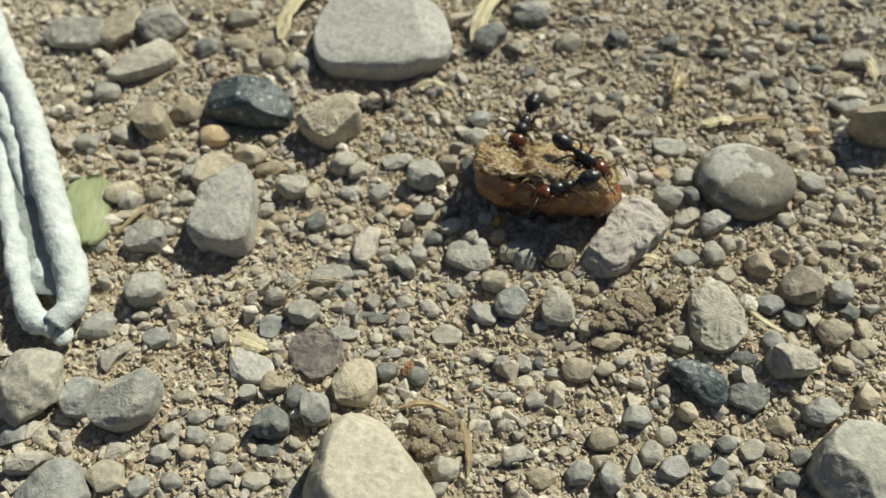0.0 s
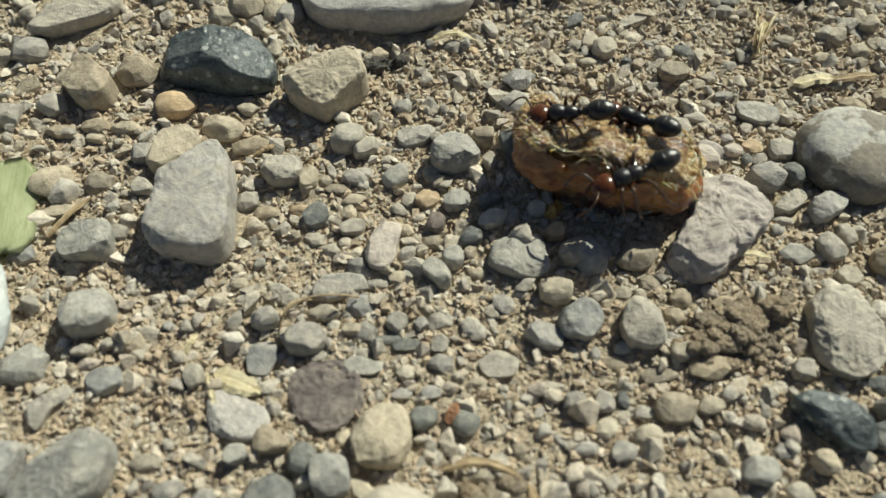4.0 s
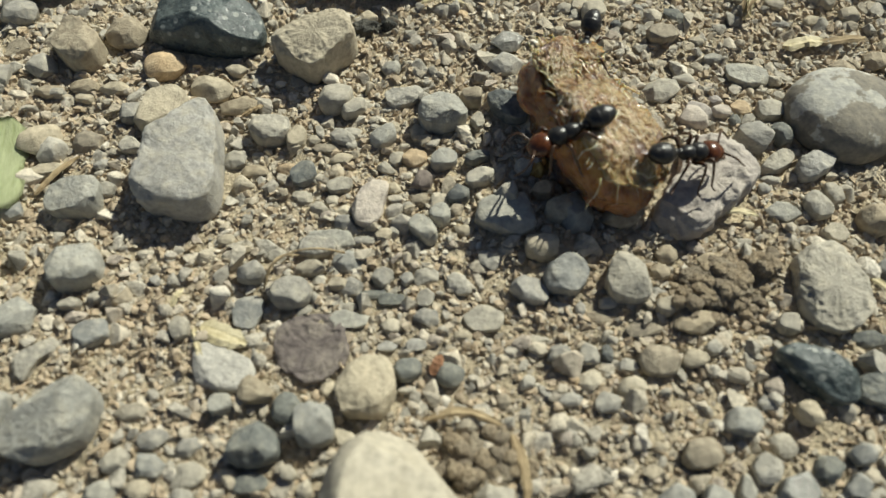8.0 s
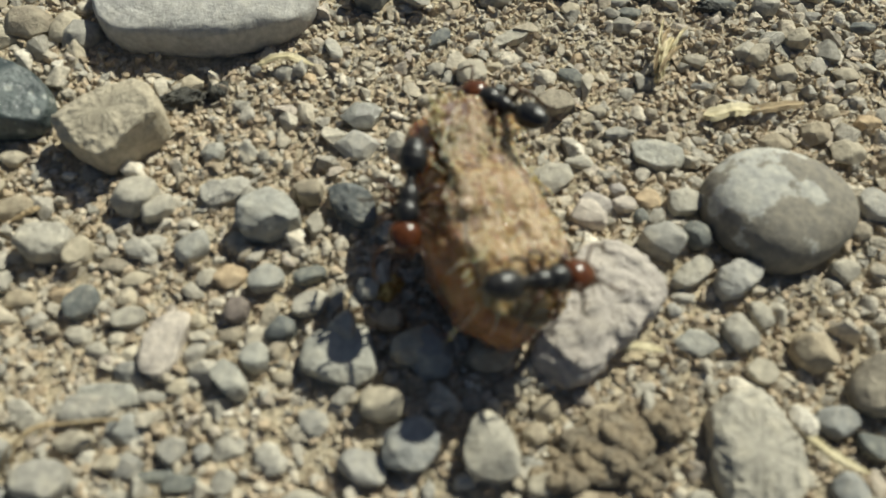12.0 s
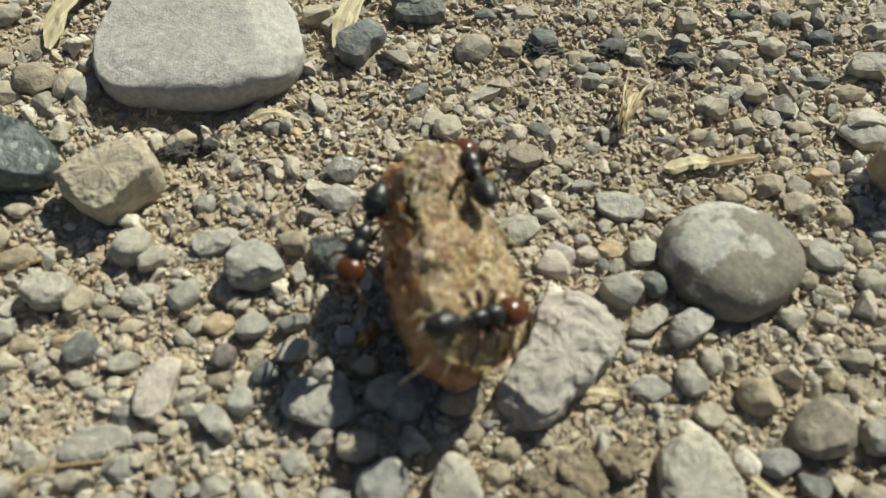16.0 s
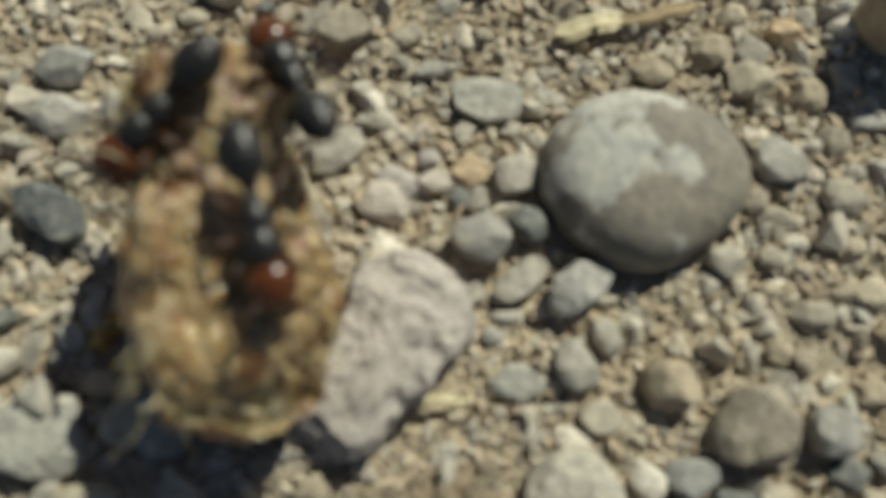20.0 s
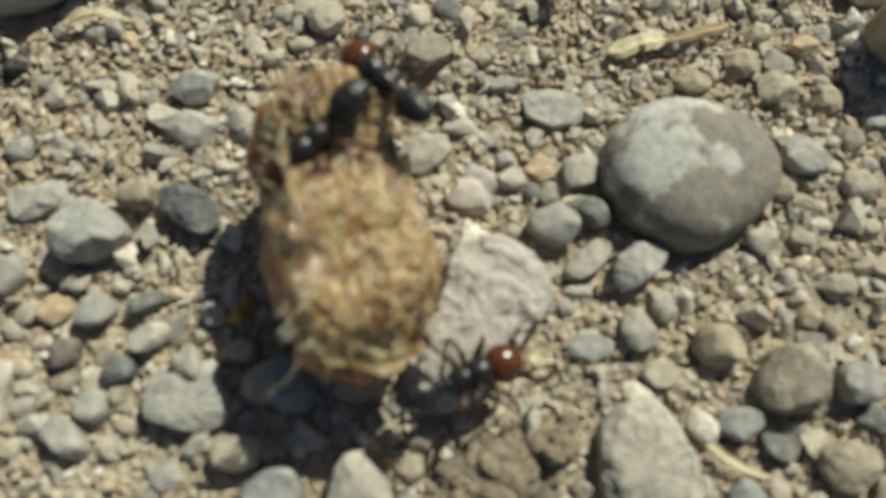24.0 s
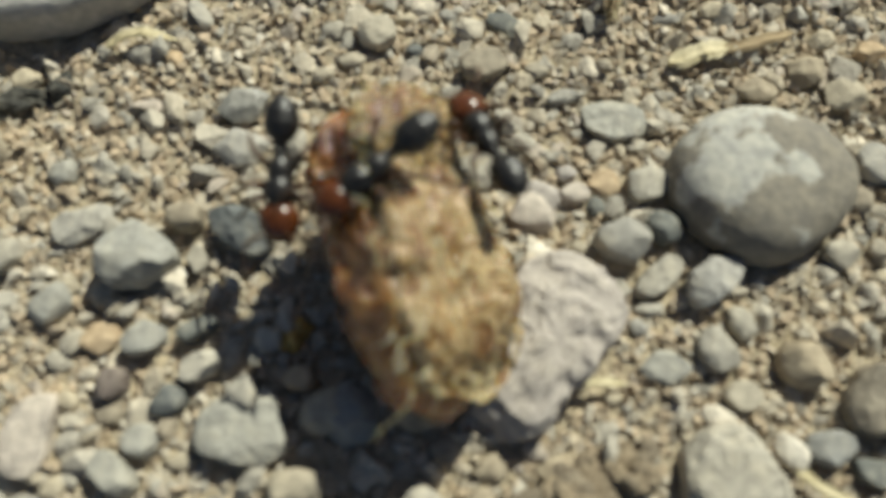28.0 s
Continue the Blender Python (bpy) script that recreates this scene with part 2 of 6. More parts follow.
def food_material(name, stops, spread, weight, rough, cell, deep, net=None):
    """Wet, light-scattering food with a bubbly skin; net: scale, width and colour of the pale membranes between its cells."""
    m, n, l, s = material(name, rough)
    patch, pores, fibre = grain(n, l, 210, 3), grain(n, l, 1100, 5, 0.6), grain(n, l, 3000, 3)
    lengthwise = n.new("ShaderNodeMapping")
    lengthwise.inputs["Scale"].default_value = (0.24, 1.0, 1.0)
    l.new(patch.inputs["Vector"].links[0].from_socket, lengthwise.inputs["Vector"])
    for tex in (pores, fibre):
        l.new(lengthwise.outputs[0], tex.inputs["Vector"])
    bubbles = grain(n, l, cell, kind="ShaderNodeTexVoronoi")
    base = ramp(n, stops)
    blend = n.new("ShaderNodeMath")
    blend.operation = "MULTIPLY_ADD"
    l.new(pores.outputs["Fac"], blend.inputs[0])
    blend.inputs[1].default_value = 0.42
    half = n.new("ShaderNodeMath")
    half.operation = "MULTIPLY"
    l.new(patch.outputs["Fac"], half.inputs[0])
    half.inputs[1].default_value = 0.58
    l.new(half.outputs[0], blend.inputs[2])
    l.new(blend.outputs[0], base.inputs[0])
    colour, height = base.outputs[0], fibre.outputs["Fac"]
    if net:
        wander = n.new("ShaderNodeVectorMath")
        wander.operation = "MULTIPLY_ADD"
        warp = grain(n, l, 700, 3)
        l.new(warp.outputs["Color"], wander.inputs[0])
        wander.inputs[1].default_value = (0.0030, 0.0030, 0.0030)
        l.new(pores.inputs["Vector"].links[0].from_socket, wander.inputs[2])
        cells = n.new("ShaderNodeTexVoronoi")
        cells.feature = "DISTANCE_TO_EDGE"
        cells.inputs["Scale"].default_value = net[0]
        l.new(wander.outputs[0], cells.inputs["Vector"])
        line = ramp(n, [(net[1] * 0.2, (0.75, 0.75, 0.75)), (net[1], (0.0, 0.0, 0.0))], True)
        l.new(cells.outputs["Distance"], line.inputs[0])
        colour = mixed(n, l, "MIX", colour, net[2], line.outputs[0])
        raised = n.new("ShaderNodeMath")
        l.new(line.outputs[0], raised.inputs[0])
        l.new(height, raised.inputs[1])
        height = raised.outputs[0]
    l.new(colour, s.inputs["Base Color"])
    s.inputs["Subsurface Weight"].default_value = weight
    s.inputs["Subsurface Radius"].default_value = (1.0, 0.58, 0.24)
    s.inputs["Subsurface Scale"].default_value = spread
    add = n.new("ShaderNodeMath")
    add.operation = "MULTIPLY_ADD"
    l.new(bubbles.outputs["Distance"], add.inputs[0])
    add.inputs[1].default_value = -0.9
    l.new(height, add.inputs[2])
    relief(n, l, s, add.outputs[0], 0.7, deep)
    # a film of juice: small sharp glints
    film = n.new("ShaderNodeBump")
    film.inputs["Strength"].default_value, film.inputs["Distance"].default_value = 0.9, deep * 2.0
    l.new(pores.outputs["Fac"], film.inputs["Height"])
    l.new(film.outputs[0], s.inputs["Coat Normal"])
    s.inputs["Coat Weight"].default_value, s.inputs["Coat Roughness"].default_value, s.inputs["Coat IOR"].default_value = 1.0, 0.14, 1.55
    return m


CRUST = food_material("pale fibrous wet crust", [(0.40, (0.10, 0.042, 0.011)), (0.50, (0.24, 0.135, 0.043)), (0.60, (0.48, 0.355, 0.175))], 0.0014, 0.48, 0.18, 900, 0.0006, (520, 0.16, (0.43, 0.32, 0.16)))
# moist flesh whose dark brown carries the shade under the morsel
SHADED_FLESH = food_material("moist flesh darkened for shade", [(0.40, (0.06, 0.020, 0.004)), (0.50, (0.15, 0.058, 0.012)), (0.62, (0.30, 0.14, 0.04))], 0.0020, 0.85, 0.2, 600, 0.0006)
AMBER = food_material("translucent orange jelly", [(0.36, (0.17, 0.050, 0.007)), (0.50, (0.40, 0.15, 0.024)), (0.64, (0.62, 0.32, 0.08))], 0.0034, 0.8, 0.14, 450, 0.0006)
AMBER.node_tree.nodes["Principled BSDF"].inputs["Transmission Weight"].default_value = 0.3
STRAND = food_material("pale translucent fibres", [(0.34, (0.34, 0.23, 0.11)), (0.50, (0.50, 0.38, 0.21)), (0.64, (0.66, 0.54, 0.36))], 0.0010, 0.7, 0.25, 900, 0.0003)
GOLD = plain("golden crumb", (0.36, 0.20, 0.045), (0.62, 0.42, 0.13), 900, 0.35, 0.6, 0.0003)
CHITIN = plain("black ant chitin", (0.007, 0.007, 0.008), (0.024, 0.022, 0.020), 2600, 0.34, 0.5, 0.00010)
HEAD_RED = plain("dark red ant head", (0.045, 0.014, 0.005), (0.13, 0.040, 0.012), 2500, 0.24, 0.12, 0.00005)
LEG_DARK = plain("brown black ant leg", (0.026, 0.013, 0.006), (0.090, 0.040, 0.017), 2000, 0.35, 0.1, 0.00005)
WHITE = plain("chalky white coating", (0.42, 0.455, 0.44), (0.60, 0.63, 0.605), 600, 0.8, 0.8, 0.0006)
GREEN = plain("dried pale green leaf", (0.44, 0.49, 0.25), (0.62, 0.66, 0.42), 600, 0.7, 0.5, 0.0003, stretch=(2.5, 0.6, 1.0))
STRAW = plain("dry yellow straw", (0.42, 0.35, 0.19), (0.68, 0.60, 0.40), 700, 0.7, 0.5, 0.0003, stretch=(0.5, 2.5, 2.5))
TWIG = plain("weathered brown straw", (0.24, 0.17, 0.09), (0.44, 0.34, 0.20), 800, 0.8, 0.5, 0.0003, stretch=(0.5, 2.5, 2.5))
RUST = plain("rusty red flake", (0.17, 0.08, 0.04), (0.28, 0.14, 0.07), 900, 0.8)
CLOD = stone_material("crumbly brown soil", (0.26, 0.21, 0.15), (0.46, 0.385, 0.28), dusty=0.4, rough=0.95, bump=0.9)
CHARCOAL = stone_material("dark crumbled plant matter", (0.04, 0.045, 0.045), (0.10, 0.10, 0.095), dusty=0.2, rough=0.9, bump=0.9)


# ---- building helpers ----
def part(name, bm, mat, parent=None, label="", smooth=True):
    data = bpy.data.meshes.new(name)
    bm.to_mesh(data)
    bm.free()
    data.polygons.foreach_set("use_smooth", [smooth] * len(data.polygons))
    data.materials.append(mat)
    ob = new(name, data)
    ob.parent = parent
    if label:
        tagged(ob, label)
    return ob


def lift(x, y):
    """The height of the soil in metres at a place in metres."""
    p = Vector((x, y, 0.0))
    low = noise.noise(p * 28.0) * 0.0009
    mid = noise.noise(p * 170.0 + Vector((3, 1, 5))) * 0.00055
    fine = noise.noise(p * 620.0 + Vector((7, 2, 1))) * 0.00034 + noise.noise(p * 1250.0 + Vector((2, 9, 4))) * 0.00022
    near = max(0.0, 1.0 - math.hypot(x, y) / 0.6)
    return (low + mid + fine) * near - 0.0006


def roughen(bm, amount, scale, seed):
    off = Vector((seed * 3.1, seed * 1.7, seed * 0.9))
    bm.normal_update()
    for v in bm.verts:
        d = noise.noise(v.co * scale + off) + 0.5 * noise.noise(v.co * scale * 2.7 + off)
        v.co += v.normal * d * amount


def fitted(bm, w, d, h):
    """Scales the mesh to a box of that size which stands on z = 0."""
    co = np.array([v.co for v in bm.verts])
    lo, hi = co.min(0), co.max(0)
    for v in bm.verts:
        for k, size in enumerate((w, d, h)):
            v.co[k] = ((v.co[k] - lo[k]) / (hi[k] - lo[k]) - (0.0 if k == 2 else 0.5)) * size


def rock_mesh(w, d, h, shape, seed):
    rng = random.Random(seed * 7 + 1)
    bm = bmesh.new()
    size = max(w, d)
    if shape == "r":
        bmesh.ops.create_icosphere(bm, subdivisions=6 if size > 0.012 else 5 if size > 0.006 else 4, radius=1.0)
        off = Vector((seed * 1.3, seed * 2.1, seed * 0.7))
        for v in bm.verts:
            v.co *= 1.0 + (0.14 if size < 0.012 else 0.06) * noise.noise(v.co * 1.0 + off) + (0.06 if size < 0.012 else 0.015) * noise.noise(v.co * 2.6 + off)
        for _ in range(2 if size > 0.012 else 9):
            face = Vector((rng.gauss(0, 1), rng.gauss(0, 1), rng.gauss(0, 0.8))).normalized()
            keep = rng.uniform(0.91, 0.95) if size > 0.012 else rng.uniform(0.66, 0.90)
            for v in bm.verts:
                over = v.co.dot(face) - keep
                if over > 0:
                    v.co -= face * over * 0.92
        for v in bm.verts:
            v.co.z = max(v.co.z, -0.8)
    else:
        corners = 7 if shape == "s" else 6
        levels = ((-1, 0.86), (0.45, 1.0), (1, 0.82)) if shape == "s" else ((-1, 0.80), (-0.25, 1.0), (0.5, 0.88), (1, 0.5))
        turn = rng.uniform(0, 6.28)
        tip, way = (rng.uniform(0.1, 0.5), rng.uniform(0, 6.28)) if shape == "a" else (0.12, rng.uniform(0, 6.28))
        for z, scale in levels:
            for k in range(corners):
                angle = math.tau * (k + rng.uniform(-0.36, 0.36)) / corners + turn
                r = rng.uniform(0.82, 1.1) * scale * rng.uniform(0.9, 1.05)
                slope = tip * r * math.cos(angle - way) if z > 0 else 0.0
                bm.verts.new((r * math.cos(angle), r * math.sin(angle), z + slope + rng.uniform(-0.12, 0.12) * (abs(z) < 1)))
        hull = bmesh.ops.convex_hull(bm, input=bm.verts[:])
        bmesh.ops.delete(bm, geom=list({g for g in hull["geom_interior"] if isinstance(g, bmesh.types.BMVert)}), context="VERTS")
        bmesh.ops.dissolve_limit(bm, angle_limit=0.26, verts=bm.verts[:], edges=bm.edges[:])
    if shape != "r":
        fitted(bm, w, d, h)
        bmesh.ops.bevel(bm, geom=bm.edges[:], offset=min(w, d, h) * (0.055 if size < 0.012 else 0.13), segments=2, profile=0.6, affect="EDGES", clamp_overlap=True)
        bmesh.ops.triangulate(bm, faces=bm.faces[:])
        for _ in range(4 if size > 0.009 else 3 if size > 0.0055 else 2):
            limit = size * (0.045 if size > 0.009 else 0.08 if size > 0.0055 else 0.14)
            long_edges = [g for g in bm.edges if g.calc_length() > limit]
            if long_edges:
                bmesh.ops.subdivide_edges(bm, edges=long_edges, cuts=1)
                bmesh.ops.triangulate(bm, faces=bm.faces[:])
    fitted(bm, w, d, h)
    roughen(bm, size * ((0.012 if size < 0.012 else 0.004) if shape == "r" else 0.011), 5.0 / size, seed)
    if size > 0.0055:
        roughen(bm, 0.00017 if size < 0.012 or shape != "r" else 0.00007, 650.0, seed + 3)
        roughen(bm, 0.00008, 1700.0, seed + 5)
    return bm


# ---- the ground ----
def axis_steps(low, high, fine):
    inner = list(np.arange(low, high + fine / 2, fine))
    step, left, right = fine, [low], [high]
    while right[-1] < 40.0:
        step *= 1.45
        left.append(left[-1] - step)
        right.append(right[-1] + step)
    return left[:0:-1] + inner + right[1:]


def ground():
    xs, ys = axis_steps(-0.085, 0.082, 0.0004), axis_steps(-0.062, 0.060, 0.0004)
    verts = [(x, y, lift(x, y)) for y in ys for x in xs]
    nx = len(xs)
    faces = [(j * nx + i, j * nx + i + 1, (j + 1) * nx + i + 1, (j + 1) * nx + i) for j in range(len(ys) - 1) for i in range(nx - 1)]
    data = bpy.data.meshes.new("ground")
    data.from_pydata(verts, [], faces)
    data.polygons.foreach_set("use_smooth", [True] * len(faces))
    data.materials.append(SOIL)
    return tagged(new("ground", data), "dry sandy brown soil strewn with gravel", "ground", kind="structure")


ground()

# ---- stones ----
LOOKS = {"grey": "dusty grey limestone", "light": "light grey smooth", "pale": "pale grey flat-topped", "mauve": "pinkish grey rough", "cream": "cream-coloured limestone",
         "tan": "tan sandy", "orange": "orange-tan", "brown": "brown dusty", "purple": "dark purplish brown", "blue": "blue-grey", "slate": "dark slate-grey",
         "patchy": "two-toned grey dusty", "dark": "dark glossy black-green", "wet": "glossy translucent grey"}
FORMS = {"r": "rounded", "a": "angular", "s": "flat"}
TAKEN = []


def stone(x, y, w, d, h, rot, shape, tint, seed):
    """A stone of w x d x h millimetres, bedded in the soil at x, y millimetres."""
    size = max(w, d)
    if shape == "r" and size < 6 and seed % 3:
        shape = "a"
    name = "stone" if size > 6 else "pebble"
    ob = part(name, rock_mesh(w * MM, d * MM, h * MM, shape, seed), STONE[tint])
    sink = 0.12 if size > 6 else 0.2
    ob.matrix_world = pose(x * MM, y * MM, lift(x * MM, y * MM) - sink * h * MM, 0, 0, rot)
    scale = "large" if size > 14 else "small" if size < 5 else "medium-sized"
    tagged(ob, f"{scale} {LOOKS[tint]} {FORMS[shape]} {name} bedded in soil", name, "stones on the ground")
    TAKEN.append((x, y, w / 2, d / 2, radians(rot)))
    return ob


def cobble_mesh(radii, h, seed, square, cuts, tilt, worn):
    """A worn stone with an uneven outline: its reach in even directions round the middle, its height, and facets struck off."""
    rng = random.Random(seed)
    n, size = len(radii), max(radii)
    around, up = (128, 30) if size > 4.5 else (80, 18) if size > 2.2 else (44, 11)
    corners = [Vector((math.cos(math.tau * k / n), math.sin(math.tau * k / n))) * r for k, r in enumerate(radii)]
    sharp = []
    for k in range(around):
        f = k / around * n
        i = int(f)
        sharp.append(corners[i % n].lerp(corners[(i + 1) % n], f - i))
    reach = max(1, around // (12 if worn < 0.5 else 40))
    ring = [sum((sharp[(k + q) % around] for q in range(-reach, reach + 1)), Vector((0, 0))) / (2 * reach + 1) for k in range(around)]
    foot = 1.0 - 0.30 / square
    levels = [(foot - 0.04, -0.1), (foot + 0.02, 0.1)]
    for k in range(up):
        a = math.pi / 2 * k / up
        levels.append((math.cos(a) ** (2 / square), 0.22 + 0.78 * math.sin(a) ** (2 / square)))
    # flat facets struck off the top and shoulders
    planes = []
    for _ in range(cuts):
        turn, rise = rng.uniform(0, math.tau), rng.uniform(0.3, 1.4)
        way = Vector((math.cos(turn) * math.cos(rise), math.sin(turn) * math.cos(rise), math.sin(rise)))
        most = max(Vector((q.x / size * r, q.y / size * r, z)).dot(way) for q in ring for r, z in levels[2:])
        planes.append((way, most * rng.uniform(0.89 - 0.14 * rise, 0.95)))
    bm = bmesh.new()
    rows = []
    for part_of, z in levels:
        row = []
        for q in ring:
            p = Vector((q.x / size * part_of, q.y / size * part_of, z))
            p.z *= 1.0 + tilt[0] * p.x + tilt[1] * p.y
            for way, keep in planes:
                over = p.dot(way) - keep
                if over > 0:
                    p -= way * over * 0.97
            row.append(bm.verts.new((p.x * size * MM, p.y * size * MM, p.z * h * MM)))
        rows.append(row)
    for a, b in zip(rows, rows[1:]):
        for k in range(around):
            bm.faces.new((a[k], a[(k + 1) % around], b[(k + 1) % around], b[k]))
    top = bm.verts.new(sum((v.co for v in rows[-1]), Vector()) / around)
    for k in range(around):
        bm.faces.new((rows[-1][k], rows[-1][(k + 1) % around], top))
    reach = h * MM / max(v.co.z for v in bm.verts)
    for v in bm.verts:
        v.co.z *= reach
    s = size * MM
    roughen(bm, s * 0.013 * worn, 1.8 / s, seed)
    roughen(bm, s * 0.009 * worn, 5.0 / s, seed + 4)
    if size > 2.2:
        roughen(bm, 0.00010 * worn, 900.0, seed + 7)
        roughen(bm, 0.00005 * worn, 2300.0, seed + 8)
    return bm


def cobble(x, y, h, tint, seed, radii, square=7.0, cuts=11, tilt=(0.0, 0.0), worn=1.0):
    """A stone bedded at x, y, of height h and with that outline, all in millimetres."""
    size = max(radii) + min(radii)
    name = "stone" if size > 5 else "pebble"
    ob = part(name, cobble_mesh(radii, h, seed, square, cuts, tilt, worn), STONE[tint])
    ob.matrix_world = pose(x * MM, y * MM, lift(x * MM, y * MM) - 0.05 * h * MM)
    scale = "large" if size > 12 else "small" if size < 5 else "medium-sized"
    form = "flat" if h < size * 0.3 else "worn" if tint in ("patchy", "dark") else "angular"
    tagged(ob, f"{scale} {LOOKS[tint]} {form} {name} bedded in soil", name, "stones on the ground")
    TAKEN.append((x, y, size / 2, size / 2, 0.0))
    return ob


cobble(-11.5, 24.2, 5.0, 'pale', 900, (11.6, 10.9, 10.6, 10.7, 10.2, 9.8, 8.8, 8.3, 8.1, 8.2, 8.6, 8.9, 9.6, 10.8, 11.0, 10.6, 10.5, 10.8, 10.7, 11.0, 10.7, 10.2, 9.0, 8.3, 8.0, 8.0, 8.2, 8.7, 9.2, 9.8, 11.0, 11.6), 7.0, 4, (0.05, 0.10), 0.8)
cobble(-15.0, 6.1, 5.4, 'tan', 901, (4.4, 4.8, 4.6, 4.6, 4.5, 4.4, 4.3, 3.8, 3.4, 3.3, 3.2, 3.3, 3.6, 3.7, 3.9, 4.3, 4.9, 4.8, 4.7, 4.3, 4.0, 3.8, 3.8, 3.8, 4.0, 4.3, 3.9, 3.6, 3.4, 3.4, 3.5, 3.8), 6.0, 5, (0.0, -0.05), 1.6)
cobble(-28.1, 7.7, 5.9, 'dark', 902, (7.0, 6.3, 5.3, 4.6, 4.1, 4.1, 4.5, 4.7, 5.2, 6.4, 6.9, 7.2, 5.5, 4.4, 3.7, 3.6, 3.7, 4.4, 5.5, 7.3), 2.6, 5, (0.0, 0.0), 0.8)
cobble(2.6, -43.4, 10, 'cream', 903, (7.7, 6.2, 5.4, 5.3, 5.8, 7.3, 8.0, 8.0, 7.4, 6.5, 6.4, 7.0, 7.1, 6.6, 6.3, 6.3, 6.5, 7.4, 7.8, 8.2), 2.2, 6, (-0.1, 0.05), 1.0)
cobble(-27.4, -38.9, 5.0, 'blue', 904, (3.3, 3.6, 4.2, 4.4, 3.7, 3.1, 2.9, 2.6, 2.6, 3.0, 4.0, 4.6, 3.8, 3.6, 3.1, 2.8, 2.8, 3.2), 6.0, 8, (0.05, 0.2))
cobble(-33.9, -39.0, 3, 'blue', 905, (1.7, 1.7, 2.0, 2.7, 2.5, 2.4, 2.5, 2.2, 1.8, 1.7, 1.7, 2.0, 2.8, 2.5, 2.4, 2.7, 2.2, 1.8))
cobble(-10.3, -38.3, 3.2, 'slate', 906, (2.2, 2.0, 2.1, 2.2, 2.0, 2.1, 1.7, 1.7, 1.8, 2.3, 2.3, 2.3, 2.1, 1.8, 1.8, 1.7, 1.8, 2.2))
cobble(-5.7, -35.8, 3.0, 'blue', 907, (1.7, 1.6, 2.1, 1.9, 1.9, 2.2, 1.7, 1.7, 2.2, 1.9, 1.9, 2.1))
cobble(-1.9, -31.9, 2.8, 'tan', 908, (2.6, 2.5, 2.8, 3.4, 2.9, 2.9, 2.6, 2.7, 2.7, 2.9, 2.8, 2.8, 3.2, 2.7, 2.7, 2.9, 2.9, 2.7))
cobble(-7.8, -28.6, 1.0, 'purple', 909, (3.6, 3.4, 3.6, 3.4, 3.4, 3.3, 3.3, 3.6, 3.8, 3.7, 3.3, 3.4, 3.3, 3.3, 3.7, 3.5, 3.4, 3.7), 7.0, 4, (0.0, 0.0), 2.5)
cobble(-15.2, -31.8, 1.3, 'pale', 910, (3.2, 2.8, 2.2, 1.8, 1.8, 2.0, 2.4, 3.4, 3.2, 2.6, 2.5, 2.7, 2.2, 2.0, 2.1, 2.4, 2.9, 3.3), 6.0, 4)
cobble(-31.7, -24.1, 3.6, 'blue', 911, (2.7, 2.4, 2.4, 2.7, 2.5, 2.2, 2.2, 2.4, 2.6, 2.7, 2.4, 2.3, 2.6, 2.7, 2.3, 2.3, 2.4, 2.5))
cobble(-34.6, -16.7, 3.3, 'blue', 912, (2.6, 2.7, 2.8, 2.7, 2.5, 2.1, 2.0, 2.2, 2.8, 2.7, 2.8, 2.9, 2.7, 2.1, 1.9, 2.0, 2.4, 2.8))
cobble(-10.8, -23.8, 2.0, 'grey', 913, (2.1, 2.1, 1.7, 1.5, 1.5, 2.0, 2.0, 2.0, 1.9, 1.5, 1.6, 1.9))
cobble(0.3, -1.0, 3.2, 'blue', 914, (3.1, 2.5, 2.3, 2.2, 2.3, 2.7, 2.4, 2.3, 2.3, 2.4, 2.6, 2.6, 2.6, 2.3, 2.2, 2.1, 2.3, 2.5))
cobble(-47.2, 13.7, 2.4, 'grey', 915, (4.3, 5.1, 5.0, 5.0, 5.0, 3.2, 2.6, 2.4, 2.5, 3.0, 4.4, 6.7, 5.1, 3.3, 2.7, 2.5, 2.7, 3.3), 4.5, 4)
cobble(-41.5, 2.4, 3.9, 'brown', 916, (2.8, 2.8, 2.3, 2.1, 2.2, 2.7, 3.9, 3.3, 2.8, 2.7, 2.7, 2.4, 2.3, 2.6, 3.1, 3.1, 3.4, 3.1))
cobble(43.6, 5.0, 4.9, 'patchy', 917, (7.5, 7.3, 6.7, 6.1, 5.8, 5.9, 6.2, 6.3, 6.7, 7.0, 7.0, 7.1, 6.5, 6.0, 6.2, 6.8, 6.1, 5.7, 5.9, 7.1), 3.0, 0, (-0.06, 0.04), 0.3)
cobble(28.1, -6.6, 3.6, 'mauve', 918, (4.7, 5.6, 6.0, 6.1, 6.3, 6.3, 5.3, 3.8, 3.2, 3.0, 3.3, 4.2, 6.5, 7.1, 6.8, 5.5, 3.5, 3.4, 3.7, 3.4), 4.0, 7, (0.10, 0.12), 2.4)
cobble(39.6, -16.3, 2.4, 'grey', 919, (3.4, 3.2, 3.4, 3.8, 4.8, 4.6, 4.6, 4.0, 3.4, 3.1, 3.3, 3.6, 4.3, 4.5, 4.6, 4.3, 4.0, 4.0), 9.0, 4, (0.0, 0.0), 1.6)
cobble(48.1, -20.6, 3.4, 'cream', 920, (3.1, 2.7, 2.5, 2.3, 2.0, 2.0, 2.2, 2.3, 2.8, 2.6, 2.7, 2.6, 2.7, 2.0, 1.8, 1.8, 2.1, 2.8), 5.0, 6, (0.0, 0.0), 1.6)
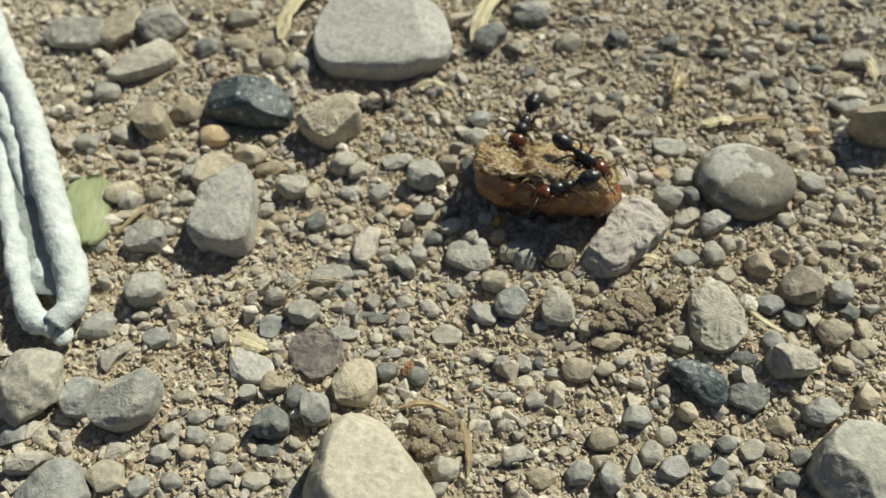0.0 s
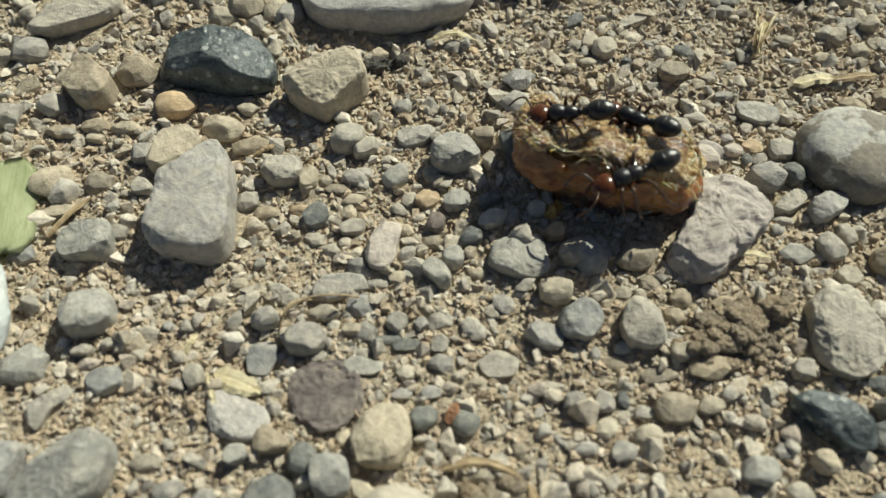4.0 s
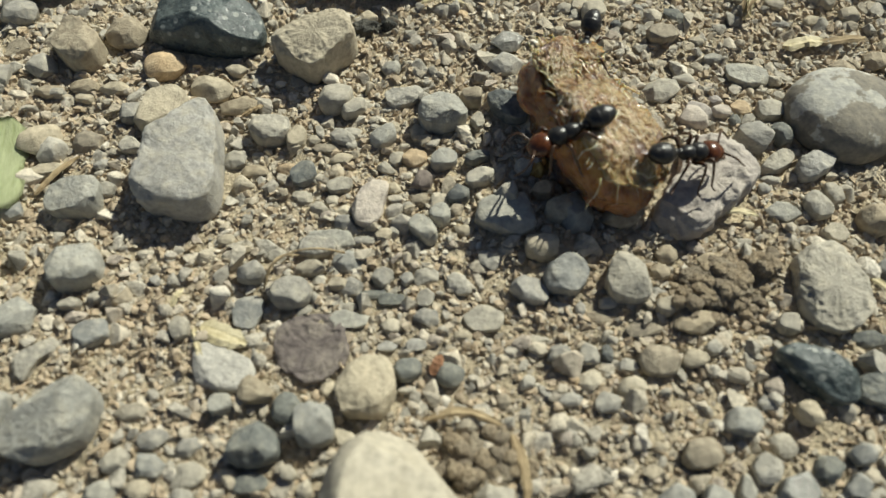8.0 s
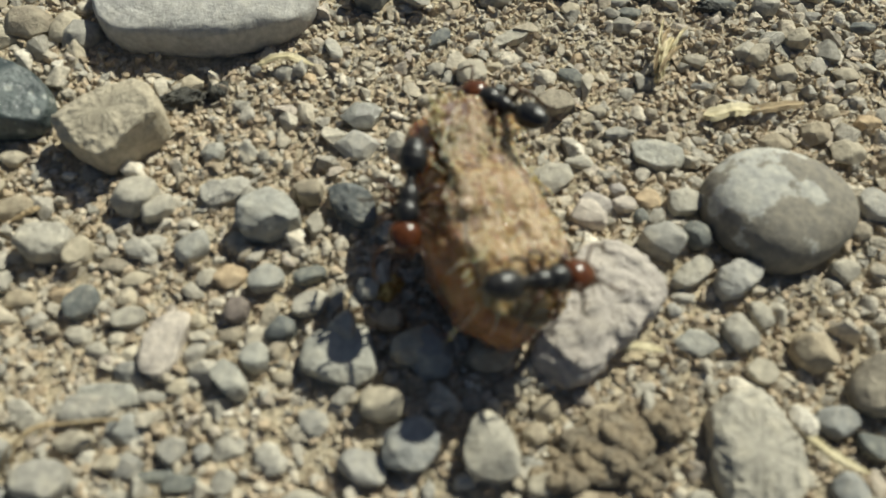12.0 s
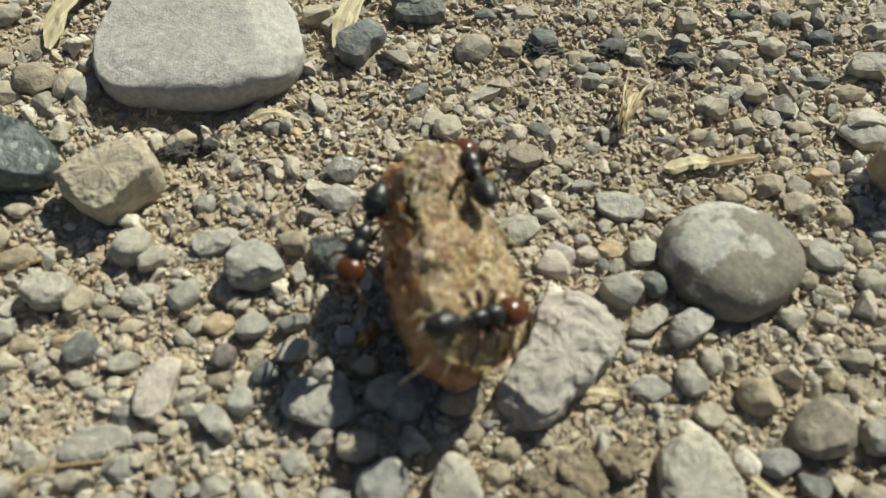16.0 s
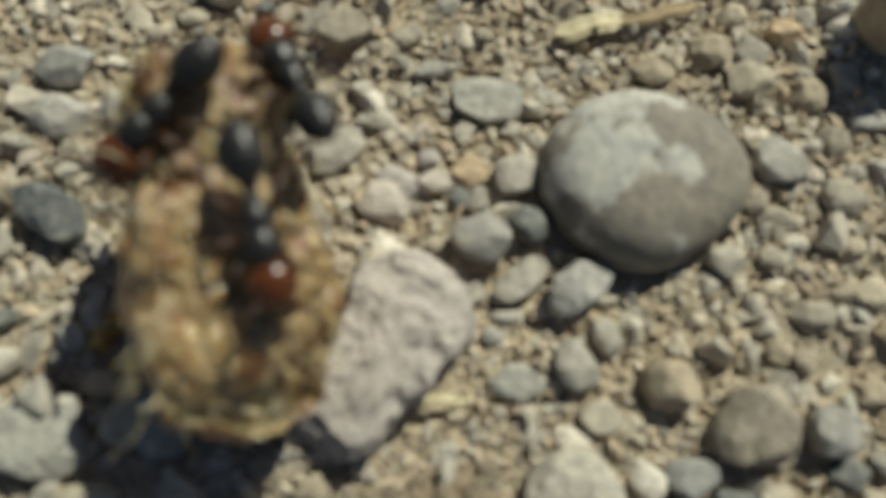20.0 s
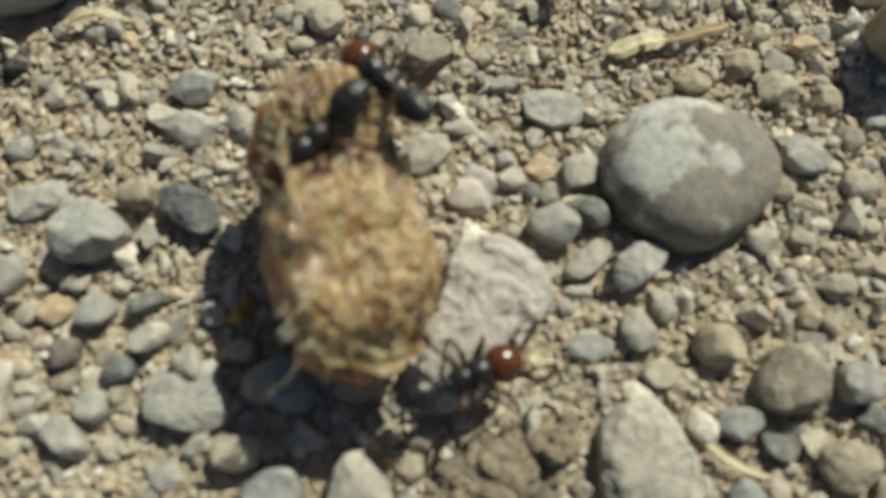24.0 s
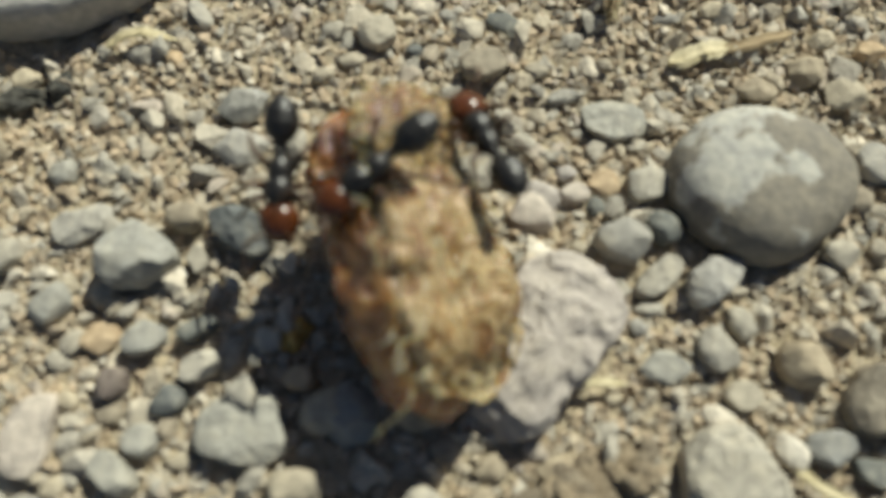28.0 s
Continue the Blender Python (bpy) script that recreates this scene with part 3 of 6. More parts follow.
cobble(37.6, -25.1, 2.8, 'dark', 921, (3.1, 2.4, 2.1, 2.1, 2.0, 2.2, 2.8, 3.4, 4.4, 2.8, 2.1, 1.9, 1.8, 1.9, 2.3, 3.1, 3.7, 3.4))
cobble(43.3, -25.6, 1.9, 'slate', 922, (2.6, 2.5, 2.2, 2.0, 1.6, 1.5, 1.6, 1.8, 2.4, 2.6, 2.6, 2.1, 1.7, 1.6, 1.8, 2.0, 1.9, 2.1))
cobble(54.6, -32.1, 5.6, 'blue', 923, (4.7, 5.1, 5.5, 5.4, 5.6, 5.0, 5.0, 4.5, 4.5, 4.6, 5.1, 5.8, 5.4, 5.2, 5.0, 4.9, 5.3, 4.8, 4.9, 4.8), 6.0, 7, (0.1, 0.0))
cobble(36.1, -1.8, 1.6, 'grey', 924, (1.3, 2.3, 1.9, 1.1, 0.9, 0.9, 1.3, 2.4, 1.9, 1.2, 1.0, 1.0))
cobble(39.6, -2.2, 2.1, 'light', 925, (1.7, 2.6, 2.0, 1.7, 1.4, 1.6, 1.8, 2.2, 2.3, 1.6, 1.2, 1.3))
cobble(33.5, 0.6, 2.5, 'grey', 926, (1.9, 1.8, 1.5, 1.6, 1.6, 1.8, 2.0, 1.6, 1.4, 1.4, 1.9, 1.8))
cobble(36.6, 1.7, 1.9, 'slate', 927, (1.2, 1.2, 1.1, 1.1, 1.3, 1.3, 1.2, 1.0, 1.1, 1.2, 1.2, 1.5))
cobble(35.7, 5.0, 1.6, 'grey', 928, (1.4, 1.7, 1.4, 1.4, 1.3, 1.6, 1.3, 1.5, 1.6, 1.3, 1.3, 1.5))
cobble(33.8, 10.2, 1.2, 'blue', 929, (2.3, 2.5, 2.0, 1.6, 1.5, 1.6, 1.8, 2.1, 2.8, 2.4, 2.3, 1.8, 1.7, 1.8, 1.7, 1.8, 2.2, 2.5), 6.0, 4)
cobble(30.0, 12.0, 0.9, 'grey', 930, (1.2, 1.3, 0.8, 0.7, 0.6, 0.7, 1.2, 1.3, 0.8, 0.6, 0.6, 0.8))
cobble(8.5, -12.3, 1.7, 'blue', 931, (2.8, 2.6, 2.8, 3.1, 2.5, 2.3, 2.5, 2.6, 2.9, 3.1, 3.4, 2.8, 2.3, 2.2, 2.3, 2.7, 3.0, 3.3), 6.0, 4)
cobble(-4.1, 1.6, 1.2, 'light', 932, (1.9, 2.7, 1.7, 1.2, 1.2, 1.6, 2.4, 2.2, 2.1, 1.4, 1.3, 1.5))
cobble(7.3, 0.9, 2.2, 'slate', 933, (1.9, 1.7, 1.5, 1.7, 2.0, 2.9, 2.0, 1.5, 1.3, 1.6, 2.2, 2.8))
cobble(3.2, 2.0, 2.2, 'brown', 934, (1.2, 1.4, 1.0, 1.0, 1.0, 1.3, 1.3, 1.0, 1.1, 1.1, 1.1, 1.4))
cobble(12.2, -15.8, 2.2, 'tan', 935, (1.6, 1.9, 1.3, 1.2, 1.3, 1.9, 1.6, 1.7, 1.4, 1.3, 1.3, 1.8), 6.0, 4)
cobble(20.5, -18.2, 2.8, 'grey', 936, (2.2, 1.9, 1.9, 2.0, 2.3, 3.0, 2.6, 2.3, 2.0, 2.0, 2.1, 2.2, 2.5, 2.2, 2.2, 2.5, 2.7, 2.4))
cobble(14.7, -18.6, 2.6, 'blue', 937, (2.1, 2.2, 2.2, 2.4, 2.0, 1.9, 1.8, 1.7, 2.0, 2.2, 2.1, 2.4, 2.1, 1.8, 1.8, 2.0, 1.9, 1.9))
cobble(11.9, -9.1, 1.8, 'orange', 938, (1.2, 1.0, 0.9, 0.9, 0.8, 1.0, 1.3, 1.1, 0.9, 0.7, 0.8, 1.2))
cobble(13.7, -11.2, 2.2, 'tan', 939, (1.4, 1.5, 1.8, 1.6, 1.4, 1.4, 1.5, 1.6, 1.6, 1.5, 1.5, 1.5))
cobble(45.3, -7.7, 2.4, 'brown', 940, (1.9, 1.6, 1.6, 1.6, 1.9, 1.8, 1.8, 1.7, 1.7, 1.7, 1.6, 1.9))
cobble(39.5, -6.8, 1.8, 'grey', 941, (1.2, 1.1, 1.3, 1.6, 1.7, 1.4, 1.3, 1.3, 1.4, 1.6, 1.5, 1.9))
cobble(41.4, -4.9, 1.4, 'grey', 942, (0.8, 0.8, 0.9, 1.1, 1.4, 1.1, 0.9, 0.8, 0.8, 1.3, 1.2, 1.4))
cobble(50.3, -10.0, 2.8, 'brown', 943, (2.5, 2.7, 2.7, 3.1, 2.6, 2.4, 2.5, 2.3, 2.4, 2.9, 2.9, 3.0, 2.6, 2.4, 2.2, 2.3, 2.8, 2.7))
cobble(55.0, -10.0, 2.2, 'grey', 944, (1.3, 1.6, 1.5, 1.6, 1.5, 1.4, 1.4, 1.4, 1.8, 1.5, 1.6, 1.4))
cobble(46.4, -13.0, 1.7, 'blue', 945, (2.1, 1.6, 1.3, 1.1, 1.2, 1.5, 1.7, 1.6, 1.3, 1.3, 1.2, 1.3))
cobble(49.3, -14.5, 1.2, 'slate', 946, (1.5, 1.3, 0.9, 0.8, 1.0, 1.7, 1.4, 1.2, 0.9, 1.0, 1.1, 1.4))
cobble(53.7, -15.6, 2.0, 'brown', 947, (2.1, 2.3, 1.9, 1.6, 1.7, 2.1, 2.1, 1.9, 1.9, 2.0, 1.7, 1.7))
cobble(46.6, -18.0, 1.6, 'blue', 948, (1.4, 1.3, 1.2, 1.6, 1.2, 1.3, 1.4, 1.4, 1.3, 1.2, 1.4, 1.4))
cobble(41.1, -9.8, 1.3, 'cream', 949, (1.4, 1.1, 1.2, 1.1, 1.1, 1.2, 1.4, 1.3, 1.1, 1.0, 1.1, 1.2))
cobble(52.9, 6.9, 1.9, 'light', 950, (1.7, 1.4, 1.3, 1.6, 1.8, 1.8, 1.8, 1.6, 1.5, 1.4, 1.6, 2.1))
cobble(49.1, 0.2, 1.6, 'cream', 951, (1.1, 1.1, 1.1, 1.1, 1.1, 1.1, 1.3, 1.0, 1.0, 1.3, 1.1, 1.1))
cobble(27.5, 2.6, 1.5, 'mauve', 952, (1.7, 1.5, 1.5, 1.4, 1.7, 1.5, 1.9, 1.7, 1.3, 1.3, 1.6, 1.7))
cobble(32.8, 5.2, 1.0, 'orange', 953, (1.1, 1.2, 1.1, 1.3, 1.0, 1.0, 1.4, 1.1, 1.2, 1.0, 1.0, 1.2))
cobble(30.5, 4.3, 1.0, 'mauve', 954, (1.1, 1.1, 0.9, 0.9, 0.8, 0.8, 1.3, 1.1, 0.9, 0.7, 0.8, 1.1))
cobble(4.3, -1.0, 1.4, 'cream', 957, (0.8, 0.7, 0.8, 1.1, 0.8, 0.8, 0.9, 0.7, 0.7, 1.1, 0.9, 0.8))
cobble(-11.6, -0.0, 2.4, 'grey', 958, (1.9, 2.2, 1.9, 2.0, 1.8, 1.7, 1.7, 2.0, 2.1, 1.9, 1.6, 1.8))
cobble(-9.4, -0.9, 1.5, 'grey', 959, (1.5, 1.5, 1.6, 1.2, 1.2, 1.3, 1.2, 1.5, 1.7, 1.2, 1.1, 1.1))
cobble(-9.8, -4.9, 1.5, 'light', 960, (1.5, 1.0, 0.9, 1.0, 1.0, 1.2, 1.5, 1.1, 0.9, 0.8, 1.0, 1.4))
cobble(-5.5, -4.2, 1.8, 'blue', 961, (1.5, 1.5, 1.8, 1.3, 1.3, 1.2, 1.3, 1.7, 1.6, 1.4, 1.2, 1.2))
cobble(1.4, -6.5, 1.9, 'blue', 962, (1.4, 1.5, 1.2, 1.2, 1.1, 1.3, 1.3, 1.6, 1.5, 1.0, 1.0, 1.2))
cobble(4.8, -5.8, 1.3, 'slate', 963, (1.2, 1.5, 1.0, 0.6, 0.6, 0.7, 1.2, 1.6, 1.0, 0.8, 0.6, 0.7))
cobble(5.3, -8.3, 1.6, 'light', 964, (1.4, 1.7, 1.3, 0.9, 0.9, 1.0, 1.5, 1.6, 1.3, 1.0, 0.9, 1.1))
cobble(3.4, -10.5, 1.9, 'slate', 965, (1.2, 1.2, 1.2, 1.2, 1.0, 1.0, 1.1, 1.5, 1.2, 1.0, 1.0, 1.2))
cobble(1.9, -13.1, 1.8, 'blue', 966, (1.1, 1.1, 1.4, 1.1, 1.1, 1.2, 1.3, 1.1, 1.1, 1.2, 1.3, 1.2))
cobble(0.5, -15.1, 2.0, 'blue', 967, (1.3, 1.0, 1.0, 1.2, 1.8, 2.0, 1.5, 1.0, 1.0, 1.2, 1.9, 1.9))
cobble(-5.2, -12.9, 1.8, 'mauve', 968, (1.3, 1.4, 1.8, 3.2, 2.8, 2.4, 2.3, 1.8, 1.6, 1.6, 1.8, 2.2, 2.6, 2.7, 2.7, 2.4, 1.8, 1.4))
cobble(-1.7, -6.4, 1.2, 'orange', 969, (1.3, 1.4, 1.3, 1.2, 1.1, 1.1, 1.3, 1.5, 1.2, 1.3, 1.1, 1.2))
cobble(-3.6, -6.7, 1.2, 'cream', 970, (0.8, 1.1, 1.0, 0.9, 0.6, 0.6, 0.8, 1.1, 0.9, 1.0, 0.7, 0.7))
cobble(-0.4, -9.5, 1.6, 'purple', 971, (1.0, 1.1, 1.3, 1.0, 1.1, 0.9, 0.9, 1.4, 1.1, 1.1, 1.0, 1.1))
cobble(-17.6, -5.3, 2.8, 'grey', 972, (2.3, 2.2, 2.3, 1.9, 1.6, 1.5, 1.6, 1.9, 2.4, 2.4, 2.2, 2.0, 1.8, 1.8, 1.7, 1.7, 2.0, 2.3))
cobble(-14.6, -5.8, 2.0, 'tan', 973, (1.0, 1.1, 1.5, 1.3, 1.4, 1.0, 0.9, 1.1, 1.5, 1.4, 1.1, 1.1))
cobble(-12.9, -10.1, 1.4, 'slate', 974, (1.5, 1.4, 1.6, 1.4, 1.5, 1.3, 1.3, 1.4, 1.6, 1.5, 1.4, 1.3))
cobble(-8.9, -10.9, 1.2, 'grey', 975, (1.3, 1.5, 1.1, 1.0, 0.9, 0.9, 1.3, 1.4, 1.1, 0.8, 0.8, 1.1))
cobble(9.7, -6.6, 1.6, 'light', 976, (0.9, 1.0, 0.8, 0.9, 0.9, 0.9, 1.0, 0.9, 1.0, 0.8, 0.8, 1.0))
cobble(8.3, -10.2, 2.2, 'grey', 977, (1.1, 1.1, 1.3, 1.6, 1.1, 1.0, 1.3, 1.4, 1.2, 1.2, 1.2, 1.6))
cobble(-9.6, -18.5, 1.4, 'grey', 978, (2.3, 1.9, 1.2, 1.0, 1.1, 1.5, 1.8, 2.1, 1.2, 1.0, 1.0, 1.2))
cobble(-9.6, -20.9, 1.4, 'tan', 979, (1.4, 1.5, 0.9, 0.8, 0.9, 1.0, 1.5, 1.4, 1.0, 0.8, 0.8, 1.0))
cobble(-6.7, -22.1, 1.2, 'tan', 980, (0.9, 1.1, 0.7, 0.6, 0.8, 0.7, 0.9, 1.0, 0.8, 0.6, 0.6, 0.8))
cobble(-2.6, -20.6, 1.3, 'grey', 981, (1.1, 1.0, 1.2, 1.0, 1.0, 1.0, 1.0, 1.2, 1.0, 1.2, 1.0, 1.0))
cobble(-0.3, -20.5, 1.0, 'light', 982, (0.8, 0.6, 0.7, 0.7, 0.6, 0.7, 0.7, 0.6, 0.7, 0.8, 0.6, 0.6))
cobble(5.2, -20.8, 1.0, 'light', 983, (0.9, 1.0, 0.8, 1.0, 0.8, 0.8, 1.0, 0.9, 1.0, 0.8, 0.8, 0.9))
cobble(-1.4, -22.8, 0.7, 'slate', 984, (1.6, 1.3, 0.7, 0.6, 0.7, 1.0, 1.5, 1.4, 0.7, 0.6, 0.6, 0.9))
cobble(1.8, -22.4, 1.0, 'grey', 985, (0.8, 1.0, 0.9, 1.0, 1.0, 0.8, 0.9, 0.9, 1.1, 0.9, 1.0, 0.9))
cobble(11.5, -20.4, 2.0, 'light', 986, (1.8, 1.5, 1.3, 1.1, 1.4, 1.9, 2.1, 1.3, 1.2, 1.2, 1.4, 2.0))
cobble(-0.8, -25.6, 0.9, 'cream', 987, (1.0, 0.9, 0.8, 0.8, 0.8, 0.8, 1.2, 0.9, 0.8, 0.9, 0.8, 0.9))
cobble(-0.9, -27.7, 0.6, 'light', 988, (0.9, 1.0, 0.6, 0.5, 0.6, 0.6, 0.9, 1.0, 0.6, 0.5, 0.5, 0.7))
cobble(1.7, -27.2, 0.6, 'light', 989, (1.0, 1.1, 0.7, 0.6, 0.7, 0.8, 1.0, 1.1, 0.8, 0.6, 0.6, 0.8))
cobble(1.3, -29.7, 2.0, 'slate', 990, (1.4, 1.4, 1.3, 1.1, 1.2, 1.1, 1.4, 1.4, 1.2, 1.2, 1.1, 1.1))
cobble(7.5, -23.7, 0.8, 'grey', 991, (1.9, 2.1, 1.5, 1.4, 1.5, 1.5, 2.0, 1.8, 1.6, 1.3, 1.3, 1.8))
cobble(12.0, -29.3, 1.0, 'light', 992, (0.7, 0.8, 0.8, 0.8, 0.6, 0.6, 0.7, 0.8, 0.9, 0.6, 0.6, 0.7))
cobble(24.3, -20.3, 1.5, 'tan', 993, (1.2, 1.1, 1.2, 0.9, 0.8, 1.2, 1.1, 1.3, 1.0, 1.0, 0.9, 0.9))
cobble(35.6, -20.3, 1.6, 'grey', 994, (1.1, 1.2, 1.1, 1.2, 1.1, 1.0, 1.2, 1.2, 1.2, 1.0, 1.1, 1.2))
cobble(23.6, -25.7, 1.8, 'brown', 995, (2.0, 1.8, 1.8, 1.5, 1.6, 1.7, 2.0, 1.9, 1.7, 1.4, 1.5, 1.9))
cobble(20.9, -26.4, 1.0, 'light', 996, (1.0, 0.8, 0.6, 0.6, 0.8, 0.7, 0.8, 1.0, 0.6, 0.5, 0.6, 0.9))
cobble(21.2, -28.4, 1.4, 'cream', 997, (1.4, 1.3, 1.2, 1.0, 1.0, 1.1, 1.2, 1.4, 1.1, 1.0, 0.9, 1.1))
cobble(19.1, -30.2, 1.2, 'light', 998, (1.2, 1.2, 0.9, 0.9, 1.1, 1.0, 1.1, 1.2, 1.1, 0.8, 0.8, 1.2))
cobble(17.3, -26.0, 1.4, 'light', 999, (1.0, 1.0, 1.0, 1.0, 1.2, 0.9, 0.9, 1.2, 1.0, 0.9, 0.9, 1.2))
cobble(19.0, -25.5, 1.0, 'slate', 1000, (0.5, 0.6, 0.7, 0.8, 0.9, 0.6, 0.5, 0.6, 0.7, 0.7, 1.0, 0.6))
cobble(26.9, -24.9, 1.0, 'tan', 1001, (1.3, 1.2, 0.9, 0.9, 1.1, 0.9, 1.1, 1.4, 1.0, 0.9, 0.8, 1.0))
cobble(28.6, -23.6, 1.2, 'light', 1002, (0.8, 0.6, 0.7, 0.9, 0.6, 0.6, 0.9, 0.7, 0.6, 0.7, 0.7, 0.7))
cobble(30.8, -30.2, 2.0, 'blue', 1003, (1.9, 1.7, 1.5, 1.2, 1.3, 1.5, 1.6, 2.1, 1.4, 1.3, 1.4, 1.4))
cobble(33.7, -27.8, 1.3, 'light', 1004, (0.7, 0.5, 0.5, 0.7, 0.7, 0.7, 0.7, 0.5, 0.5, 0.7, 0.8, 0.6))
cobble(36.4, -28.8, 2.0, 'tan', 1005, (1.1, 1.0, 0.9, 1.0, 1.2, 1.2, 1.1, 0.9, 1.0, 1.0, 1.1, 1.2))
cobble(-29.5, -4.5, 3.0, 'tan', 1006, (2.5, 2.9, 2.9, 2.8, 3.0, 2.8, 3.0, 2.4, 1.9, 1.8, 1.9, 3.2, 3.5, 3.2, 2.5, 2.2, 2.1, 2.1))
cobble(-32.9, -5.2, 2.0, 'grey', 1007, (1.2, 1.2, 1.8, 1.2, 1.1, 1.2, 1.2, 1.5, 1.5, 1.2, 1.1, 1.3))
cobble(-31.7, -9.3, 1.5, 'light', 1008, (1.3, 1.0, 0.8, 0.9, 1.4, 1.0, 1.0, 1.3, 1.0, 0.8, 0.8, 1.2))
cobble(-39.7, -11.1, 2.2, 'light', 1009, (1.3, 1.6, 1.7, 1.6, 1.3, 1.5, 1.3, 1.5, 1.8, 1.5, 1.6, 1.3))
cobble(-42.1, -3.8, 1.2, 'grey', 1010, (1.1, 1.1, 0.6, 0.5, 0.6, 0.9, 1.0, 1.2, 0.6, 0.5, 0.5, 0.8))
cobble(-39.1, -3.6, 1.0, 'tan', 1011, (1.1, 1.1, 0.8, 0.7, 0.9, 1.0, 1.0, 1.2, 0.8, 0.7, 0.8, 1.2))
cobble(-32.2, -15.1, 1.2, 'grey', 1012, (0.9, 1.1, 1.0, 0.8, 1.0, 0.9, 0.8, 1.0, 1.2, 0.8, 0.8, 0.9))
cobble(-31.0, -27.7, 1.3, 'cream', 1013, (0.9, 1.1, 0.6, 0.6, 0.6, 0.7, 0.8, 1.3, 0.6, 0.5, 0.5, 0.8))
cobble(-29.0, -26.7, 1.2, 'grey', 1014, (0.8, 1.0, 0.7, 0.6, 0.6, 0.6, 0.8, 0.8, 0.8, 0.6, 0.5, 0.7))
cobble(-24.0, -24.2, 1.2, 'light', 1015, (0.5, 0.5, 0.5, 0.6, 0.5, 0.5, 0.6, 0.6, 0.4, 0.4, 0.6, 0.5))
cobble(-15.0, -22.3, 2.0, 'grey', 1016, (1.4, 1.3, 1.2, 1.2, 1.1, 1.0, 1.2, 1.6, 1.2, 1.1, 1.0, 1.2))
cobble(-14.5, -26.0, 1.0, 'blue', 1017, (1.5, 1.6, 2.0, 1.7, 1.5, 1.8, 1.5, 1.6, 1.9, 1.7, 1.9, 1.4))
cobble(-20.0, -28.7, 1.2, 'grey', 1018, (1.0, 0.9, 1.1, 1.0, 1.2, 0.9, 0.9, 1.0, 1.0, 1.2, 1.0, 1.1))
cobble(-28.0, -30.2, 1.5, 'blue', 1019, (1.8, 1.6, 1.8, 1.3, 1.2, 1.6, 1.8, 1.5, 1.3, 1.6, 1.4, 1.4))
cobble(-32.2, -33.1, 1.2, 'grey', 1020, (0.9, 2.2, 2.4, 1.5, 1.1, 1.1, 1.4, 2.3, 2.1, 2.5, 0.9, 0.7))
cobble(-14.3, -35.1, 2.0, 'blue', 1021, (1.1, 1.1, 1.2, 0.9, 0.8, 0.9, 1.0, 1.2, 1.0, 0.9, 0.8, 0.9))
cobble(-11.6, -33.6, 1.8, 'brown', 1022, (1.9, 1.3, 1.0, 1.1, 1.5, 1.4, 1.6, 1.6, 1.3, 1.0, 1.0, 1.4))
cobble(-8.5, -34.7, 2.4, 'slate', 1023, (1.4, 1.3, 1.4, 1.4, 1.4, 1.3, 1.4, 1.4, 1.4, 1.3, 1.5, 1.4))
cobble(5.4, 27.2, 3.2, 'slate', 1024, (1.9, 2.9, 3.1, 3.0, 2.8, 2.3, 2.1, 2.0, 1.9, 2.1, 2.7, 2.9, 3.0, 2.8, 2.9, 2.0, 1.6, 1.5))
cobble(-0.3, 31.0, 2.0, 'tan', 1025, (1.7, 2.1, 1.4, 1.1, 1.1, 1.5, 1.6, 1.9, 1.6, 1.3, 1.1, 1.2))
cobble(11.2, 32.9, 2.4, 'slate', 1026, (3.1, 2.8, 2.5, 1.6, 1.3, 1.2, 1.3, 1.6, 2.5, 3.1, 2.9, 2.2, 1.6, 1.3, 1.3, 1.5, 1.9, 2.4))
cobble(12.4, 21.6, 0.9, 'slate', 1027, (1.0, 1.3, 1.6, 1.1, 0.7, 0.6, 0.8, 1.4, 1.7, 0.9, 0.7, 0.8))
cobble(19.3, 22.2, 0.9, 'grey', 1028, (1.5, 2.4, 2.2, 0.9, 0.7, 0.7, 1.1, 2.3, 1.5, 0.9, 0.7, 0.9))
cobble(16.0, 16.9, 1.9, 'cream', 1029, (1.6, 1.4, 1.5, 1.2, 1.2, 1.5, 1.4, 1.6, 1.4, 1.3, 1.3, 1.3))
cobble(2.4, 18.6, 1.0, 'light', 1030, (0.7, 0.6, 0.7, 1.0, 1.6, 1.3, 0.7, 0.6, 0.7, 1.2, 1.5, 1.2))
cobble(45.5, 30.4, 1.6, 'cream', 1031, (1.4, 1.5, 1.1, 1.1, 1.3, 1.2, 1.4, 1.4, 1.1, 1.1, 1.1, 1.4))
cobble(48.5, 26.4, 1.8, 'tan', 1032, (1.3, 1.3, 1.1, 1.3, 1.0, 1.0, 1.3, 1.4, 1.0, 1.0, 1.3, 1.1))
cobble(44.1, 23.5, 1.6, 'tan', 1033, (1.1, 1.4, 1.2, 1.4, 1.0, 0.9, 1.1, 1.4, 1.3, 1.1, 1.1, 1.1))
cobble(42.0, 20.0, 1.2, 'tan', 1034, (1.1, 1.2, 0.9, 0.7, 0.8, 0.8, 1.0, 1.2, 1.0, 0.7, 0.7, 0.8))
cobble(41.3, 35.7, 1.8, 'tan', 1035, (1.2, 1.0, 1.1, 1.1, 1.3, 1.2, 1.0, 1.1, 1.4, 1.0, 1.0, 1.4))
cobble(40.7, 32.8, 1.5, 'grey', 1036, (1.0, 1.0, 0.7, 0.7, 0.9, 0.8, 0.9, 1.2, 0.7, 0.6, 0.7, 1.0))
cobble(61.2, 31.6, 2.0, 'grey', 1037, (2.1, 2.2, 1.9, 1.5, 1.6, 2.0, 2.1, 2.6, 1.6, 1.3, 1.5, 2.5))
